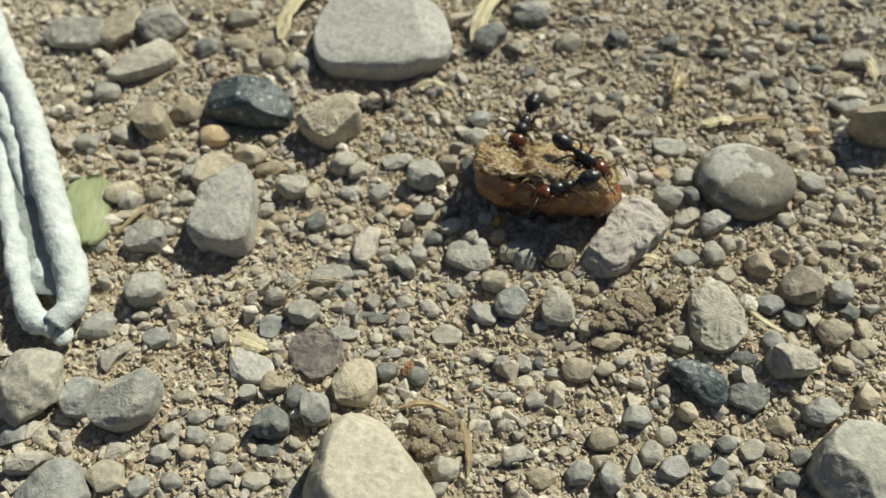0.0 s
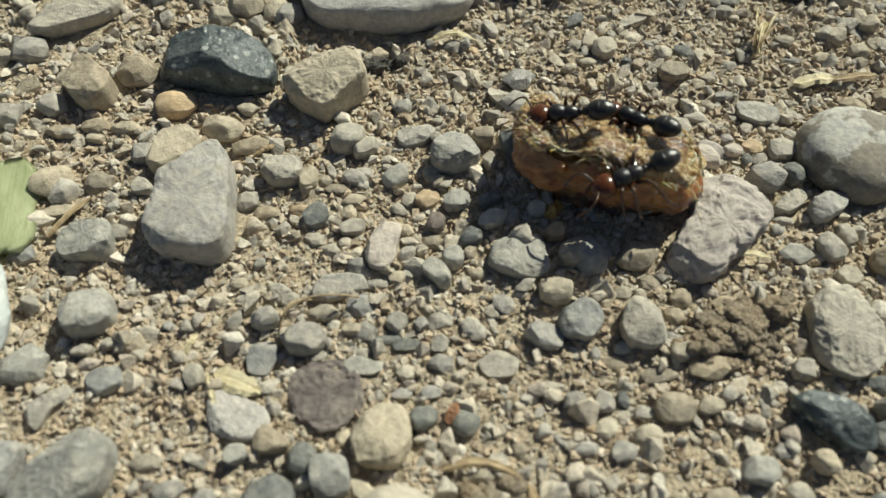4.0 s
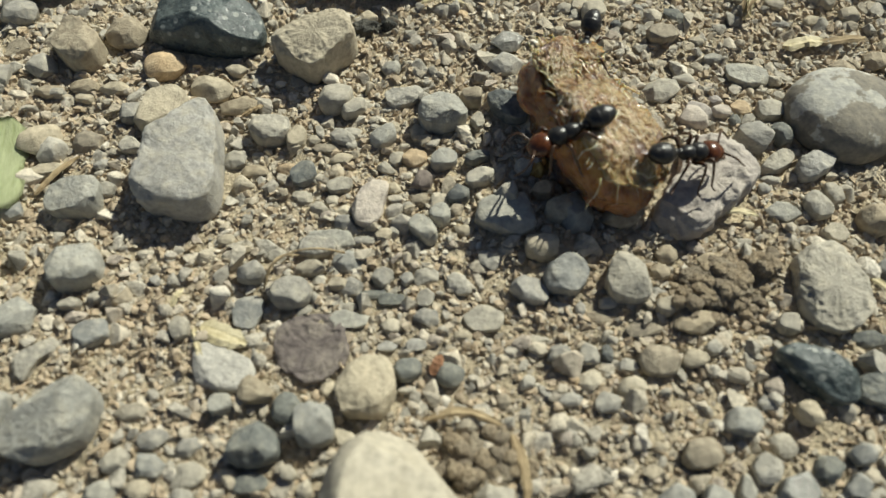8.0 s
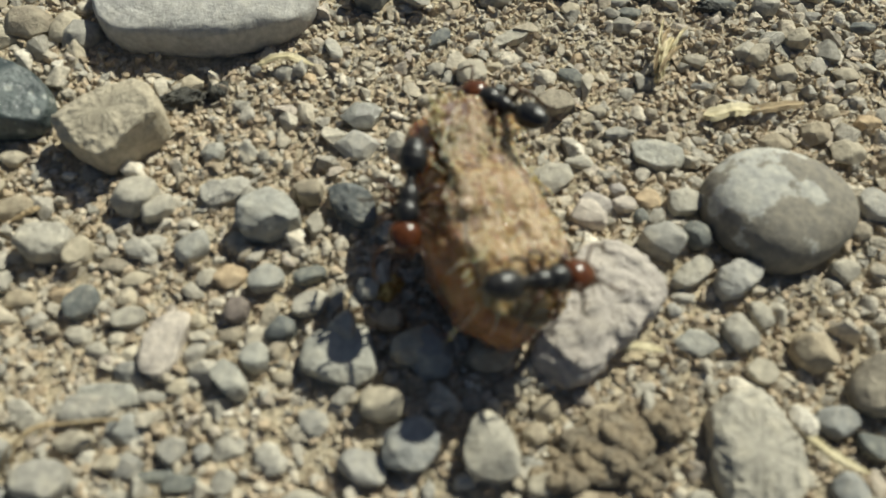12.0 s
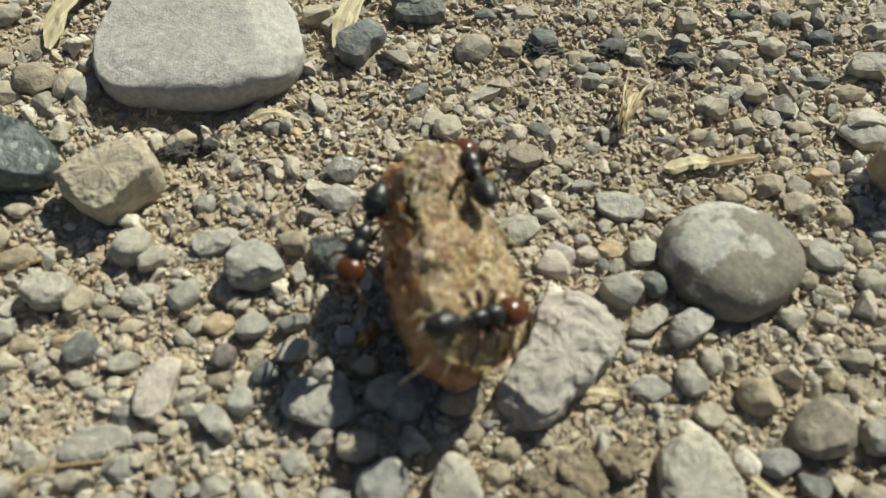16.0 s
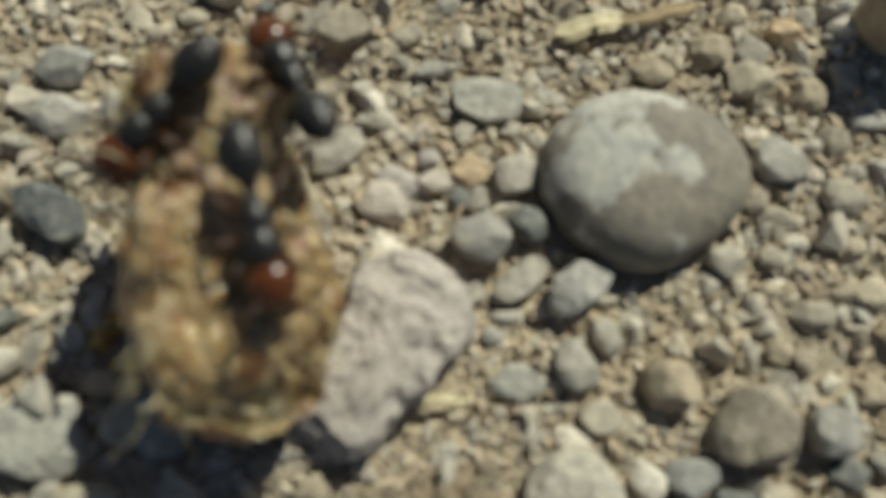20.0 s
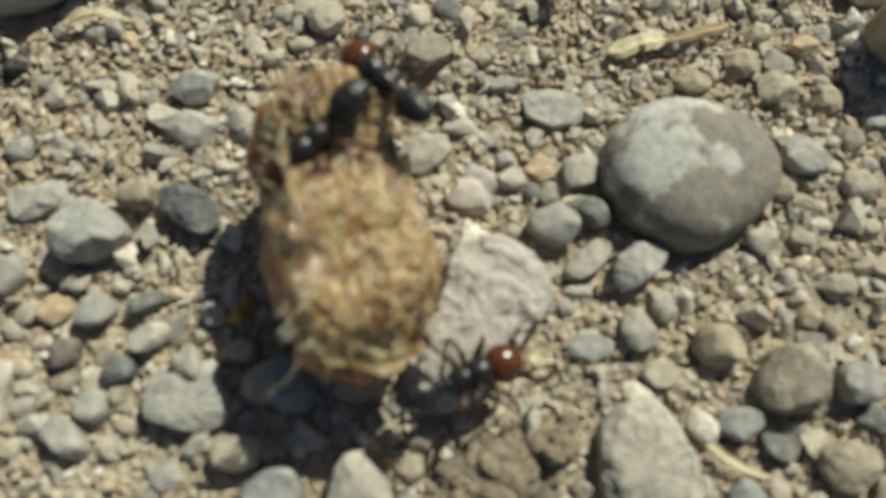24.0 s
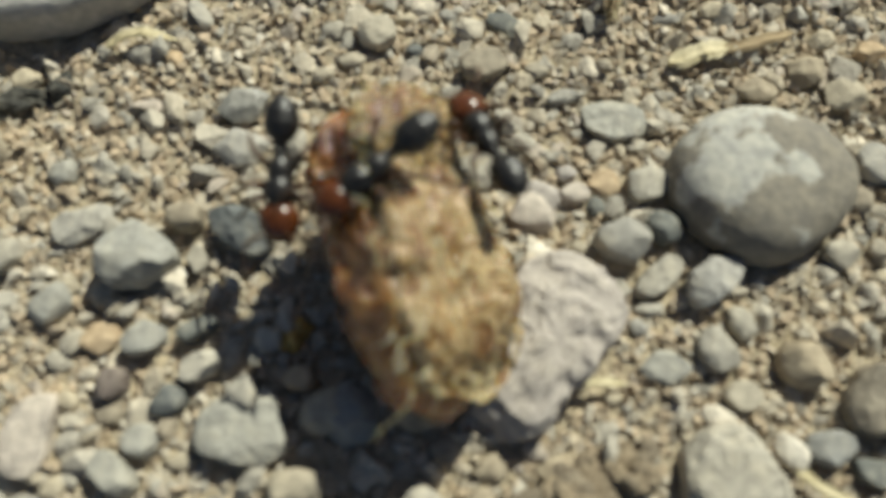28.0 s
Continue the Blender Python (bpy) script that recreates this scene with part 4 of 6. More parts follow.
cobble(59.5, 23.6, 2.0, 'light', 1038, (2.2, 2.2, 1.9, 1.5, 1.5, 1.9, 2.2, 2.6, 1.5, 1.3, 1.5, 2.2))
cobble(-24.7, -11.8, 5.2, 'light', 1039, (3.7, 3.6, 3.7, 3.8, 4.2, 4.8, 5.8, 7.1, 7.5, 6.0, 5.1, 4.7, 4.8, 5.1, 4.6, 4.1, 4.0, 4.0, 4.3, 4.8, 5.6, 5.8, 5.9, 5.5, 5.4, 5.5, 5.9, 6.3, 6.1, 5.2, 4.6, 4.1), 12.0, 2, (0.0, 0.12), 1.4)
cobble(61.9, 16.7, 7.0, 'brown', 1040, (4.0, 3.0, 2.6, 2.6, 2.4, 2.5, 3.1, 3.3, 3.8, 3.9, 3.2, 2.8, 2.5, 2.3, 2.3, 2.7, 3.7, 3.8), 3.0, 6)
cobble(24.9, -37.7, 1.6, 'blue', 1041, (1.4, 1.6, 1.4, 1.5, 1.2, 1.2, 1.7, 1.5, 1.7, 1.2, 1.2, 1.4))
cobble(28.2, -37.6, 2.2, 'blue', 1042, (1.2, 1.1, 1.5, 1.7, 1.9, 1.3, 1.3, 1.3, 1.3, 2.0, 1.6, 1.6))
cobble(27.2, -33.5, 2.0, 'brown', 1043, (1.8, 1.6, 1.7, 1.3, 1.3, 1.6, 1.6, 2.0, 1.6, 1.3, 1.2, 1.5))
cobble(34.2, -31.7, 1.2, 'grey', 1045, (1.2, 1.1, 1.2, 1.2, 1.0, 1.2, 1.5, 1.1, 1.0, 1.3, 1.2, 1.3))
cobble(32.6, -34.0, 1.5, 'light', 1046, (1.2, 1.6, 1.3, 1.4, 1.4, 1.1, 1.3, 1.2, 1.6, 1.4, 1.3, 1.1))
cobble(30.8, -35.9, 1.2, 'blue', 1047, (0.8, 0.7, 0.8, 1.4, 0.9, 0.6, 0.6, 0.8, 0.9, 1.4, 0.9, 0.8))
cobble(35.0, -35.4, 1.5, 'wet', 1048, (1.8, 1.8, 2.0, 1.3, 1.2, 1.5, 1.6, 2.2, 1.7, 1.4, 1.2, 1.4))
cobble(40.7, -31.7, 1.8, 'blue', 1049, (1.1, 1.2, 1.0, 1.1, 0.9, 0.9, 1.4, 1.1, 1.1, 0.9, 0.9, 1.1))
cobble(43.6, -31.8, 1.5, 'grey', 1050, (1.1, 1.6, 1.4, 1.3, 1.0, 1.0, 1.5, 1.3, 1.5, 1.2, 1.2, 1.0))
cobble(39.8, -34.5, 1.4, 'blue', 1051, (0.9, 1.3, 1.1, 1.2, 0.8, 0.7, 0.9, 1.5, 1.0, 0.9, 1.0, 0.8))
cobble(40.0, -36.7, 1.2, 'blue', 1052, (1.1, 1.1, 0.9, 0.9, 0.7, 0.8, 1.2, 1.1, 0.9, 0.7, 0.7, 1.0))
cobble(43.5, -35.6, 1.2, 'light', 1053, (1.4, 1.2, 0.9, 1.0, 0.9, 1.0, 1.3, 1.4, 1.0, 0.8, 0.8, 1.1))
cobble(51.3, -26.1, 2.4, 'blue', 1054, (2.3, 2.1, 2.1, 1.5, 1.5, 1.7, 1.9, 2.3, 1.9, 1.8, 1.5, 1.6))
cobble(56.6, -23.5, 2.0, 'tan', 1055, (1.2, 1.2, 1.2, 1.8, 1.2, 1.0, 1.2, 1.2, 1.5, 1.3, 1.4, 1.1))
cobble(-36.3, -47.3, 3.0, 'grey', 1057, (1.9, 2.9, 1.7, 1.2, 1.2, 1.6, 2.1, 2.8, 1.9, 1.3, 1.2, 1.5))
cobble(-31.8, -49.6, 3.4, 'blue', 1058, (4.2, 3.5, 3.3, 3.6, 3.6, 3.6, 2.9, 2.6, 2.7, 3.2, 4.4, 3.9, 3.5, 3.0, 2.9, 3.1, 3.0, 3.3))
cobble(-10.1, -41.1, 0.9, 'slate', 1062, (1.6, 1.4, 1.0, 1.0, 1.1, 1.1, 1.5, 1.5, 1.1, 0.8, 0.9, 1.3))
cobble(-7.1, -39.9, 1.2, 'cream', 1063, (0.9, 0.6, 0.6, 0.7, 0.7, 0.7, 0.8, 0.7, 0.6, 0.6, 0.8, 0.8))

stone(-31.4, 1.9, 4.5, 3.6, 2.7, 15, 'r', 'orange', 6)
stone(-47.6, 22.1, 8.4, 6.7, 4.2, 19, 'r', 'grey', 9)
stone(-54.5, 20.8, 8.9, 6.6, 2.3, 69, 's', 'brown', 10)
stone(-60.5, 18.2, 11.9, 7.2, 2.2, 2, 's', 'wet', 11)
stone(-37.3, 5.9, 5.2, 4.1, 2.5, 10, 'a', 'brown', 12)
stone(-50.9, 7.0, 4.5, 3.5, 2.2, 24, 'a', 'grey', 13)
stone(-50.0, -2.4, 4.3, 2.9, 1.8, 5, 'a', 'grey', 14)
stone(-41.1, -10.3, 4.4, 3.8, 2.7, 29, 'r', 'tan', 15)
stone(-36.0, -30.0, 5.2, 3.7, 2.3, 34, 'a', 'blue', 20)
stone(-39.9, -39.0, 9.6, 7.4, 5.3, 89, 'a', 'grey', 21)
stone(15.3, -11.4, 4.4, 4.0, 2.9, 69, 'a', 'blue', 38)
stone(19.9, -10.6, 4.5, 3.4, 2.4, 19, 'r', 'brown', 39)
stone(33.2, -28.1, 1.9, 1.6, 1.2, 10, 'a', 'light', 58)
stone(40.6, -35.5, 2.7, 2.0, 1.2, 19, 'r', 'grey', 59)
stone(49.0, -31.6, 2.8, 2.0, 1.3, 29, 'r', 'slate', 60)
stone(57.7, -16.7, 2.7, 2.3, 1.4, 10, 'r', 'tan', 62)
stone(-35.3, 26.2, 5.7, 3.6, 2.2, 15, 'r', 'tan', 63)
stone(-33.7, 20.4, 5.0, 3.6, 2.3, 19, 'r', 'brown', 64)
stone(-30.4, 16.1, 4.1, 2.9, 1.8, 10, 'r', 'tan', 65)
stone(-24.1, 17.9, 3.9, 3.0, 2.1, 79, 'r', 'tan', 66)
stone(-38.9, 19.1, 5.1, 3.6, 2.2, 69, 'a', 'slate', 67)
stone(-27.8, 18.0, 4.6, 3.9, 2.4, 10, 'r', 'brown', 68)
stone(11.0, 34.6, 6.6, 3.7, 2.3, 15, 'r', 'blue', 69)
stone(10.2, -39.7, 3.5, 3.0, 1.9, 19, 'a', 'grey', 74)
stone(14.7, -26.3, 2.4, 1.9, 1.2, 10, 'a', 'grey', 78)
stone(-27.0, -47.0, 3.7, 5.0, 1.5, 69, 'r', 'tan', 80)
stone(-23.0, -47.7, 3.1, 2.4, 1.5, 29, 'a', 'blue', 81)
stone(-55.2, 2.4, 2.0, 1.6, 1.0, 29, 'a', 'light', 82)
stone(-39.9, -44.1, 3.9, 3.2, 1.6, 29, 'a', 'blue', 83)
stone(-18.6, -40.9, 2.6, 2.1, 1.3, 10, 'a', 'blue', 86)
stone(-15.5, -41.2, 3.2, 2.5, 1.3, 39, 'r', 'grey', 87)
stone(-2.8, -36.5, 3.2, 1.5, 0.5, -29, 's', 'cream', 88)
stone(20.9, -38.9, 3.7, 2.4, 1.0, 19, 'r', 'brown', 89)
stone(25.7, -19.6, 2.8, 2.3, 1.2, 10, 'r', 'grey', 91)
stone(-5.6, -22.1, 2.8, 1.9, 1.2, 10, 'r', 'grey', 94)
stone(36.0, -8.0, 3.5, 2.4, 1.0, -3, 's', 'blue', 115)
stone(43.1, -20.5, 3.5, 1.8, 0.9, 6, 'a', 'slate', 122)
stone(27.1, -21.1, 4.8, 2.9, 1.5, 16, 'a', 'brown', 124)
stone(59.7, 10.3, 3.5, 1.6, 0.8, 1, 's', 'light', 127)
stone(55.4, 11.8, 2.8, 2.5, 1.5, 6, 'r', 'brown', 128)
stone(51.5, 12.7, 3.3, 2.6, 1.6, 6, 'r', 'tan', 129)
stone(57.1, 8.8, 2.3, 2.5, 1.4, 6, 'r', 'brown', 130)
stone(24.0, 6.1, 4.3, 3.2, 1.5, 35, 'a', 'grey', 134)
stone(28.0, 4.0, 3.3, 2.5, 1.3, -23, 'a', 'mauve', 135)
stone(32.1, 3.4, 1.7, 1.5, 0.9, 6, 'a', 'slate', 136)
stone(30.0, 5.9, 1.8, 1.4, 0.9, 6, 'r', 'mauve', 137)
stone(30.8, 0.3, 1.4, 1.3, 1.0, 6, 'r', 'tan', 139)
stone(35.3, -4.0, 2.1, 1.2, 0.9, 6, 'a', 'light', 140)
stone(34.5, -5.3, 1.4, 1.3, 0.9, 6, 'r', 'light', 141)
stone(6.4, 10.7, 4.1, 2.7, 1.4, 11, 'r', 'wet', 143)
stone(-6.3, 5.5, 2.4, 2.1, 1.5, 11, 'a', 'blue', 144)
stone(6.5, 7.2, 4.3, 2.9, 1.8, -3, 'a', 'light', 145)
stone(-9.3, -4.2, 3.1, 2.0, 1.2, 21, 'a', 'light', 152)
stone(-8.4, -17.2, 4.9, 2.1, 0.9, 6, 's', 'blue', 162)
stone(-6.3, -19.4, 3.1, 2.4, 1.5, 6, 'r', 'blue', 163)
stone(-7.5, -15.2, 2.0, 1.7, 1.1, 6, 'r', 'grey', 164)
stone(43.2, 24.1, 2.9, 2.6, 1.5, 75, 'r', 'grey', 167)
stone(30.7, 25.8, 2.5, 1.9, 1.2, 6, 'r', 'grey', 169)
stone(59.6, 22.1, 6.0, 4.2, 2.2, 16, 'r', 'light', 171)
stone(25.8, 18.2, 3.3, 1.9, 1.0, -33, 'a', 'slate', 173)
stone(-1.8, 15.1, 2.8, 1.8, 1.1, 6, 'a', 'grey', 176)
stone(0.5, 15.0, 1.9, 1.5, 0.9, -13, 'r', 'orange', 177)
stone(-10.5, 13.0, 2.5, 1.9, 1.2, 16, 'r', 'tan', 178)
stone(-22.3, 17.3, 3.9, 3.6, 2.2, 25, 'r', 'grey', 179)
stone(21.5, -13.2, 2.7, 2.0, 1.0, 6, 'r', 'brown', 182)
stone(18.9, -14.6, 1.8, 1.4, 0.7, 6, 'r', 'tan', 183)
stone(7.3, -17.5, 1.9, 2.6, 1.0, 75, 'r', 'grey', 184)
stone(4.6, -20.3, 2.2, 2.2, 1.1, 6, 'r', 'light', 185)
stone(1.5, -20.1, 2.5, 1.8, 0.9, 16, 'r', 'grey', 186)
stone(-3.2, -10.6, 1.6, 1.3, 0.8, 6, 'r', 'tan', 188)
stone(-3.3, -16.0, 2.0, 1.5, 0.8, 6, 'r', 'tan', 189)
stone(18.9, -20.4, 1.7, 1.4, 0.9, 6, 'r', 'light', 190)
stone(18.3, -21.9, 2.9, 1.6, 0.5, 6, 'r', 'brown', 191)
stone(23.8, -18.8, 2.1, 1.6, 0.7, 6, 'r', 'grey', 192)
stone(22.4, -22.6, 3.7, 1.6, 0.5, 16, 'r', 'brown', 193)
stone(2.2, -24.4, 2.5, 2.0, 0.8, 6, 'r', 'grey', 194)
stone(-4.9, -25.5, 3.7, 1.9, 0.6, 6, 's', 'blue', 195)
stone(57.5, 1.4, 2.0, 1.7, 1.1, 6, 'r', 'tan', 196)
stone(52.2, -1.4, 1.7, 1.1, 0.7, 6, 'r', 'tan', 197)
stone(52.3, -5.5, 1.9, 2.3, 1.1, 35, 'r', 'brown', 198)
stone(58.2, -7.6, 2.8, 2.0, 1.3, 16, 'r', 'brown', 199)
stone(56.0, -12.4, 2.7, 2.3, 1.2, 6, 'r', 'slate', 200)
stone(56.6, -17.4, 2.6, 2.5, 1.3, 6, 'r', 'brown', 201)
stone(32.4, -10.0, 1.4, 1.1, 0.7, 6, 'r', 'tan', 202)
stone(28.8, -14.7, 2.6, 2.1, 0.7, 25, 'r', 'brown', 203)
stone(-21.7, -2.3, 4.6, 2.1, 1.3, 18, 'r', 'brown', 206)
stone(-12.9, -5.4, 1.7, 1.5, 0.9, 8, 'r', 'tan', 208)
stone(-20.6, -9.1, 2.5, 2.4, 1.5, 8, 'a', 'grey', 217)
stone(-14.7, -9.6, 2.5, 1.5, 1.0, 8, 'r', 'orange', 219)
stone(-18.1, -10.1, 3.1, 1.8, 1.1, 8, 'a', 'brown', 220)
stone(-12.5, -12.7, 2.4, 1.5, 0.9, 8, 'a', 'cream', 222)
stone(-9.3, -12.6, 1.7, 1.4, 0.9, 8, 'a', 'cream', 223)
stone(-10.4, -13.8, 2.0, 1.4, 0.9, -11, 'a', 'cream', 224)
stone(-7.9, -13.7, 1.7, 1.5, 0.9, 8, 'r', 'cream', 225)
stone(-18.8, -18.6, 2.0, 1.4, 0.8, 8, 'r', 'tan', 228)
stone(-5.2, -16.9, 2.4, 1.1, 0.7, 8, 'r', 'grey', 229)
stone(-13.3, -19.8, 2.0, 1.9, 1.2, 8, 'r', 'grey', 231)
stone(-8.6, -21.9, 1.5, 1.3, 0.8, 78, 'a', 'light', 234)
stone(-3.4, -22.5, 4.0, 1.1, 0.7, 8, 'a', 'slate', 238)
stone(-5.4, -24.2, 1.9, 1.0, 0.6, 8, 'r', 'cream', 243)
stone(-5.6, -32.3, 1.8, 1.3, 0.8, 88, 'r', 'tan', 251)
stone(5.1, -29.6, 2.7, 2.4, 1.5, 8, 'r', 'slate', 252)
stone(5.8, -25.7, 1.7, 1.1, 0.7, 8, 'r', 'tan', 253)
stone(16.3, -21.4, 1.7, 1.1, 0.7, 88, 'r', 'grey', 257)
stone(23.8, -16.6, 2.0, 1.9, 1.2, 8, 'r', 'brown', 260)
stone(24.4, -14.6, 2.3, 1.9, 1.2, 8, 'r', 'brown', 261)
stone(12.6, -25.1, 2.4, 1.2, 0.7, 8, 'r', 'cream', 262)
stone(17.6, -28.3, 2.4, 1.9, 1.1, 47, 'a', 'cream', 268)
stone(16.1, -28.5, 1.1, 0.9, 0.6, 8, 'r', 'orange', 269)
stone(15.8, -30.3, 2.6, 1.4, 0.9, 8, 'a', 'light', 270)
stone(10.1, -31.3, 1.6, 1.5, 0.9, 8, 'r', 'brown', 272)
stone(12.8, 31.1, 2.3, 1.2, 0.7, 7, 'r', 'tan', 277)
stone(17.5, 28.1, 4.3, 3.6, 2.2, 35, 'a', 'tan', 278)
stone(18.6, 33.5, 2.6, 1.6, 1.0, 7, 'r', 'slate', 279)
stone(21.8, 29.0, 3.1, 2.1, 1.3, 7, 'r', 'brown', 280)
stone(25.1, 30.5, 3.7, 3.0, 1.9, 7, 'r', 'slate', 281)
stone(25.3, 27.0, 2.1, 1.5, 0.9, 7, 'r', 'tan', 282)
stone(30.2, 29.0, 2.5, 1.4, 0.9, 7, 'a', 'grey', 284)
stone(31.4, 27.6, 2.5, 1.4, 0.9, 7, 'r', 'slate', 285)
stone(12.7, 17.4, 2.1, 1.7, 1.0, 7, 'r', 'cream', 289)
stone(18.9, 15.7, 1.5, 1.3, 0.8, 7, 'r', 'slate', 290)
stone(14.2, 14.7, 2.3, 1.4, 0.9, 7, 'r', 'tan', 291)
stone(12.1, 13.4, 1.9, 1.6, 1.0, 7, 'a', 'tan', 292)
stone(26.5, 21.1, 1.7, 1.1, 0.7, 7, 'r', 'orange', 295)
stone(24.1, 14.3, 3.9, 2.7, 1.7, 7, 's', 'brown', 296)
stone(28.0, 14.0, 1.9, 1.4, 0.9, 7, 'r', 'tan', 297)
stone(21.3, 18.9, 1.5, 1.3, 0.8, 7, 'a', 'grey', 298)
stone(18.1, 18.4, 1.7, 1.1, 0.7, 7, 'r', 'tan', 299)
stone(37.4, 33.2, 3.2, 2.2, 1.4, 7, 'r', 'tan', 301)
stone(33.0, 31.3, 3.5, 1.8, 1.1, 7, 'r', 'slate', 303)
stone(35.2, 30.5, 2.5, 1.4, 0.9, 7, 'r', 'tan', 304)
stone(41.0, 30.7, 4.4, 1.5, 1.0, 7, 'r', 'slate', 305)
stone(48.2, 38.3, 3.2, 1.9, 1.2, 7, 'r', 'slate', 306)
stone(49.3, 35.4, 3.2, 1.2, 0.8, 7, 's', 'cream', 307)
stone(47.2, 33.5, 3.2, 1.1, 0.7, 7, 's', 'cream', 308)
stone(51.1, 33.6, 2.9, 2.8, 1.7, 7, 'r', 'tan', 310)
stone(52.7, 38.3, 2.5, 2.2, 1.3, 86, 'r', 'slate', 311)
stone(55.2, 38.7, 3.2, 2.2, 1.4, 7, 'r', 'tan', 312)
stone(56.7, 35.7, 3.2, 2.4, 1.5, 7, 'r', 'slate', 313)
stone(47.3, 28.4, 2.4, 1.5, 0.9, 7, 'a', 'grey', 315)
stone(50.5, 30.1, 2.5, 1.4, 0.9, 7, 'a', 'grey', 316)
stone(53.7, 33.0, 1.8, 1.2, 0.7, 7, 'a', 'slate', 317)
stone(54.8, 34.6, 1.9, 1.5, 0.9, 7, 'r', 'grey', 318)
stone(37.9, 22.4, 2.7, 1.9, 1.2, 7, 'a', 'tan', 320)
stone(38.5, 19.3, 2.3, 1.1, 0.7, 7, 'a', 'grey', 322)
stone(46.6, 21.6, 2.9, 2.2, 1.4, 7, 'r', 'tan', 323)
stone(52.9, 22.5, 2.7, 1.7, 1.0, 7, 'r', 'tan', 324)
stone(55.6, 29.1, 3.1, 1.5, 0.9, 7, 'a', 'slate', 325)
stone(58.6, 27.7, 3.6, 2.1, 1.3, 7, 'a', 'brown', 326)
stone(54.0, 16.5, 2.8, 1.8, 1.1, -3, 'r', 'orange', 327)
stone(50.5, 17.5, 2.3, 1.8, 1.1, 7, 'r', 'tan', 328)
stone(48.7, 14.7, 2.8, 2.7, 1.7, 7, 'r', 'brown', 329)
stone(44.7, 12.9, 3.3, 2.1, 1.3, 7, 'r', 'brown', 330)
stone(-11.5, -6.4, 3.0, 1.4, 0.9, 7, 'r', 'brown', 335)
stone(-9.4, -7.5, 2.5, 1.4, 0.9, 7, 'r', 'tan', 336)
stone(-1.7, -3.4, 2.0, 1.9, 1.2, 7, 'r', 'tan', 341)
stone(-4.5, -8.0, 2.2, 1.4, 0.9, -22, 'a', 'cream', 342)
stone(-0.6, -11.4, 2.4, 1.6, 1.0, 7, 'r', 'brown', 347)
stone(-2.7, -14.2, 1.4, 1.3, 0.8, 7, 'r', 'grey', 351)
stone(4.4, -14.4, 2.1, 1.3, 0.8, 7, 'r', 'tan', 356)
stone(26.6, 8.3, 2.7, 1.7, 1.0, 10, 'r', 'light', 357)
stone(57.9, 13.2, 2.3, 2.1, 1.2, 89, 'r', 'grey', 363)
stone(51.2, 4.1, 2.3, 1.8, 1.1, 10, 'a', 'brown', 366)
stone(57.0, 4.8, 3.0, 2.9, 1.8, 10, 'r', 'tan', 367)
stone(63.2, 37.3, 3.5, 2.5, 1.6, 10, 'r', 'grey', 374)
stone(-36.2, -2.0, 3.8, 2.0, 1.3, 10, 'a', 'tan', 377)
stone(-43.0, -3.6, 3.6, 2.0, 1.3, 10, 'a', 'brown', 378)
stone(-39.5, -2.5, 3.3, 2.0, 1.3, 10, 'r', 'brown', 379)
stone(-45.2, -0.2, 3.6, 3.5, 2.2, 10, 'a', 'grey', 380)
stone(-39.7, -13.4, 4.6, 1.5, 0.9, 19, 's', 'tan', 381)
stone(-36.6, -9.3, 3.1, 3.0, 1.9, 10, 'r', 'brown', 382)
stone(-34.0, -12.0, 1.6, 1.5, 0.9, 10, 'a', 'light', 385)
stone(-25.5, -0.5, 4.8, 3.1, 1.9, -9, 'r', 'tan', 387)
stone(-23.6, 2.7, 2.5, 1.9, 1.2, 10, 'r', 'tan', 389)
stone(-40.9, -18.7, 2.6, 2.2, 1.3, 10, 'a', 'blue', 397)
stone(-21.9, -36.8, 3.3, 1.9, 1.2, 10, 'r', 'tan', 398)
stone(-19.1, -38.8, 2.6, 1.9, 1.2, 10, 'r', 'grey', 399)
stone(-16.0, -38.9, 2.2, 1.8, 1.1, 10, 'a', 'grey', 400)
stone(-21.7, -40.9, 2.6, 2.1, 1.3, 29, 'a', 'grey', 401)
stone(-18.9, -43.0, 2.3, 1.8, 1.1, 10, 'r', 'tan', 402)
stone(-22.0, -43.6, 2.8, 2.2, 1.4, 10, 'a', 'blue', 403)
stone(-14.8, -44.9, 3.1, 2.4, 1.5, 10, 'a', 'blue', 404)
stone(-19.6, -46.3, 2.9, 2.2, 1.3, 10, 'r', 'grey', 405)
stone(-10.3, -44.7, 3.1, 2.4, 1.5, 19, 'r', 'grey', 406)
stone(-7.4, -43.6, 2.5, 2.0, 1.3, 10, 'r', 'tan', 407)
stone(37.7, -33.2, 2.8, 2.4, 1.5, 39, 'a', 'slate', 409)
stone(47.0, -28.4, 3.2, 2.4, 1.5, 10, 'r', 'brown', 411)
stone(47.2, -34.6, 2.8, 2.3, 1.5, 10, 'r', 'slate', 412)
stone(45.7, -31.2, 2.5, 1.8, 1.1, 10, 'r', 'brown', 413)
stone(54.6, -19.6, 2.7, 2.3, 1.4, 10, 'r', 'tan', 415)
stone(54.5, -3.1, 2.9, 2.1, 1.3, 10, 'r', 'tan', 422)
stone(58.5, -1.6, 2.9, 2.4, 1.5, 10, 'r', 'tan', 423)


# ---- loose gravel ----
def covered(x, y, share):
    for cx, cy, a, b, r in TAKEN:
        dx, dy = x - cx, y - cy
        if abs(dx) > 20 or abs(dy) > 20:
            continue
        u, v = dx * math.cos(r) + dy * math.sin(r), dy * math.cos(r) - dx * math.sin(r)
        if (u / a) ** 2 + (v / b) ** 2 < share:
            return True
    return False


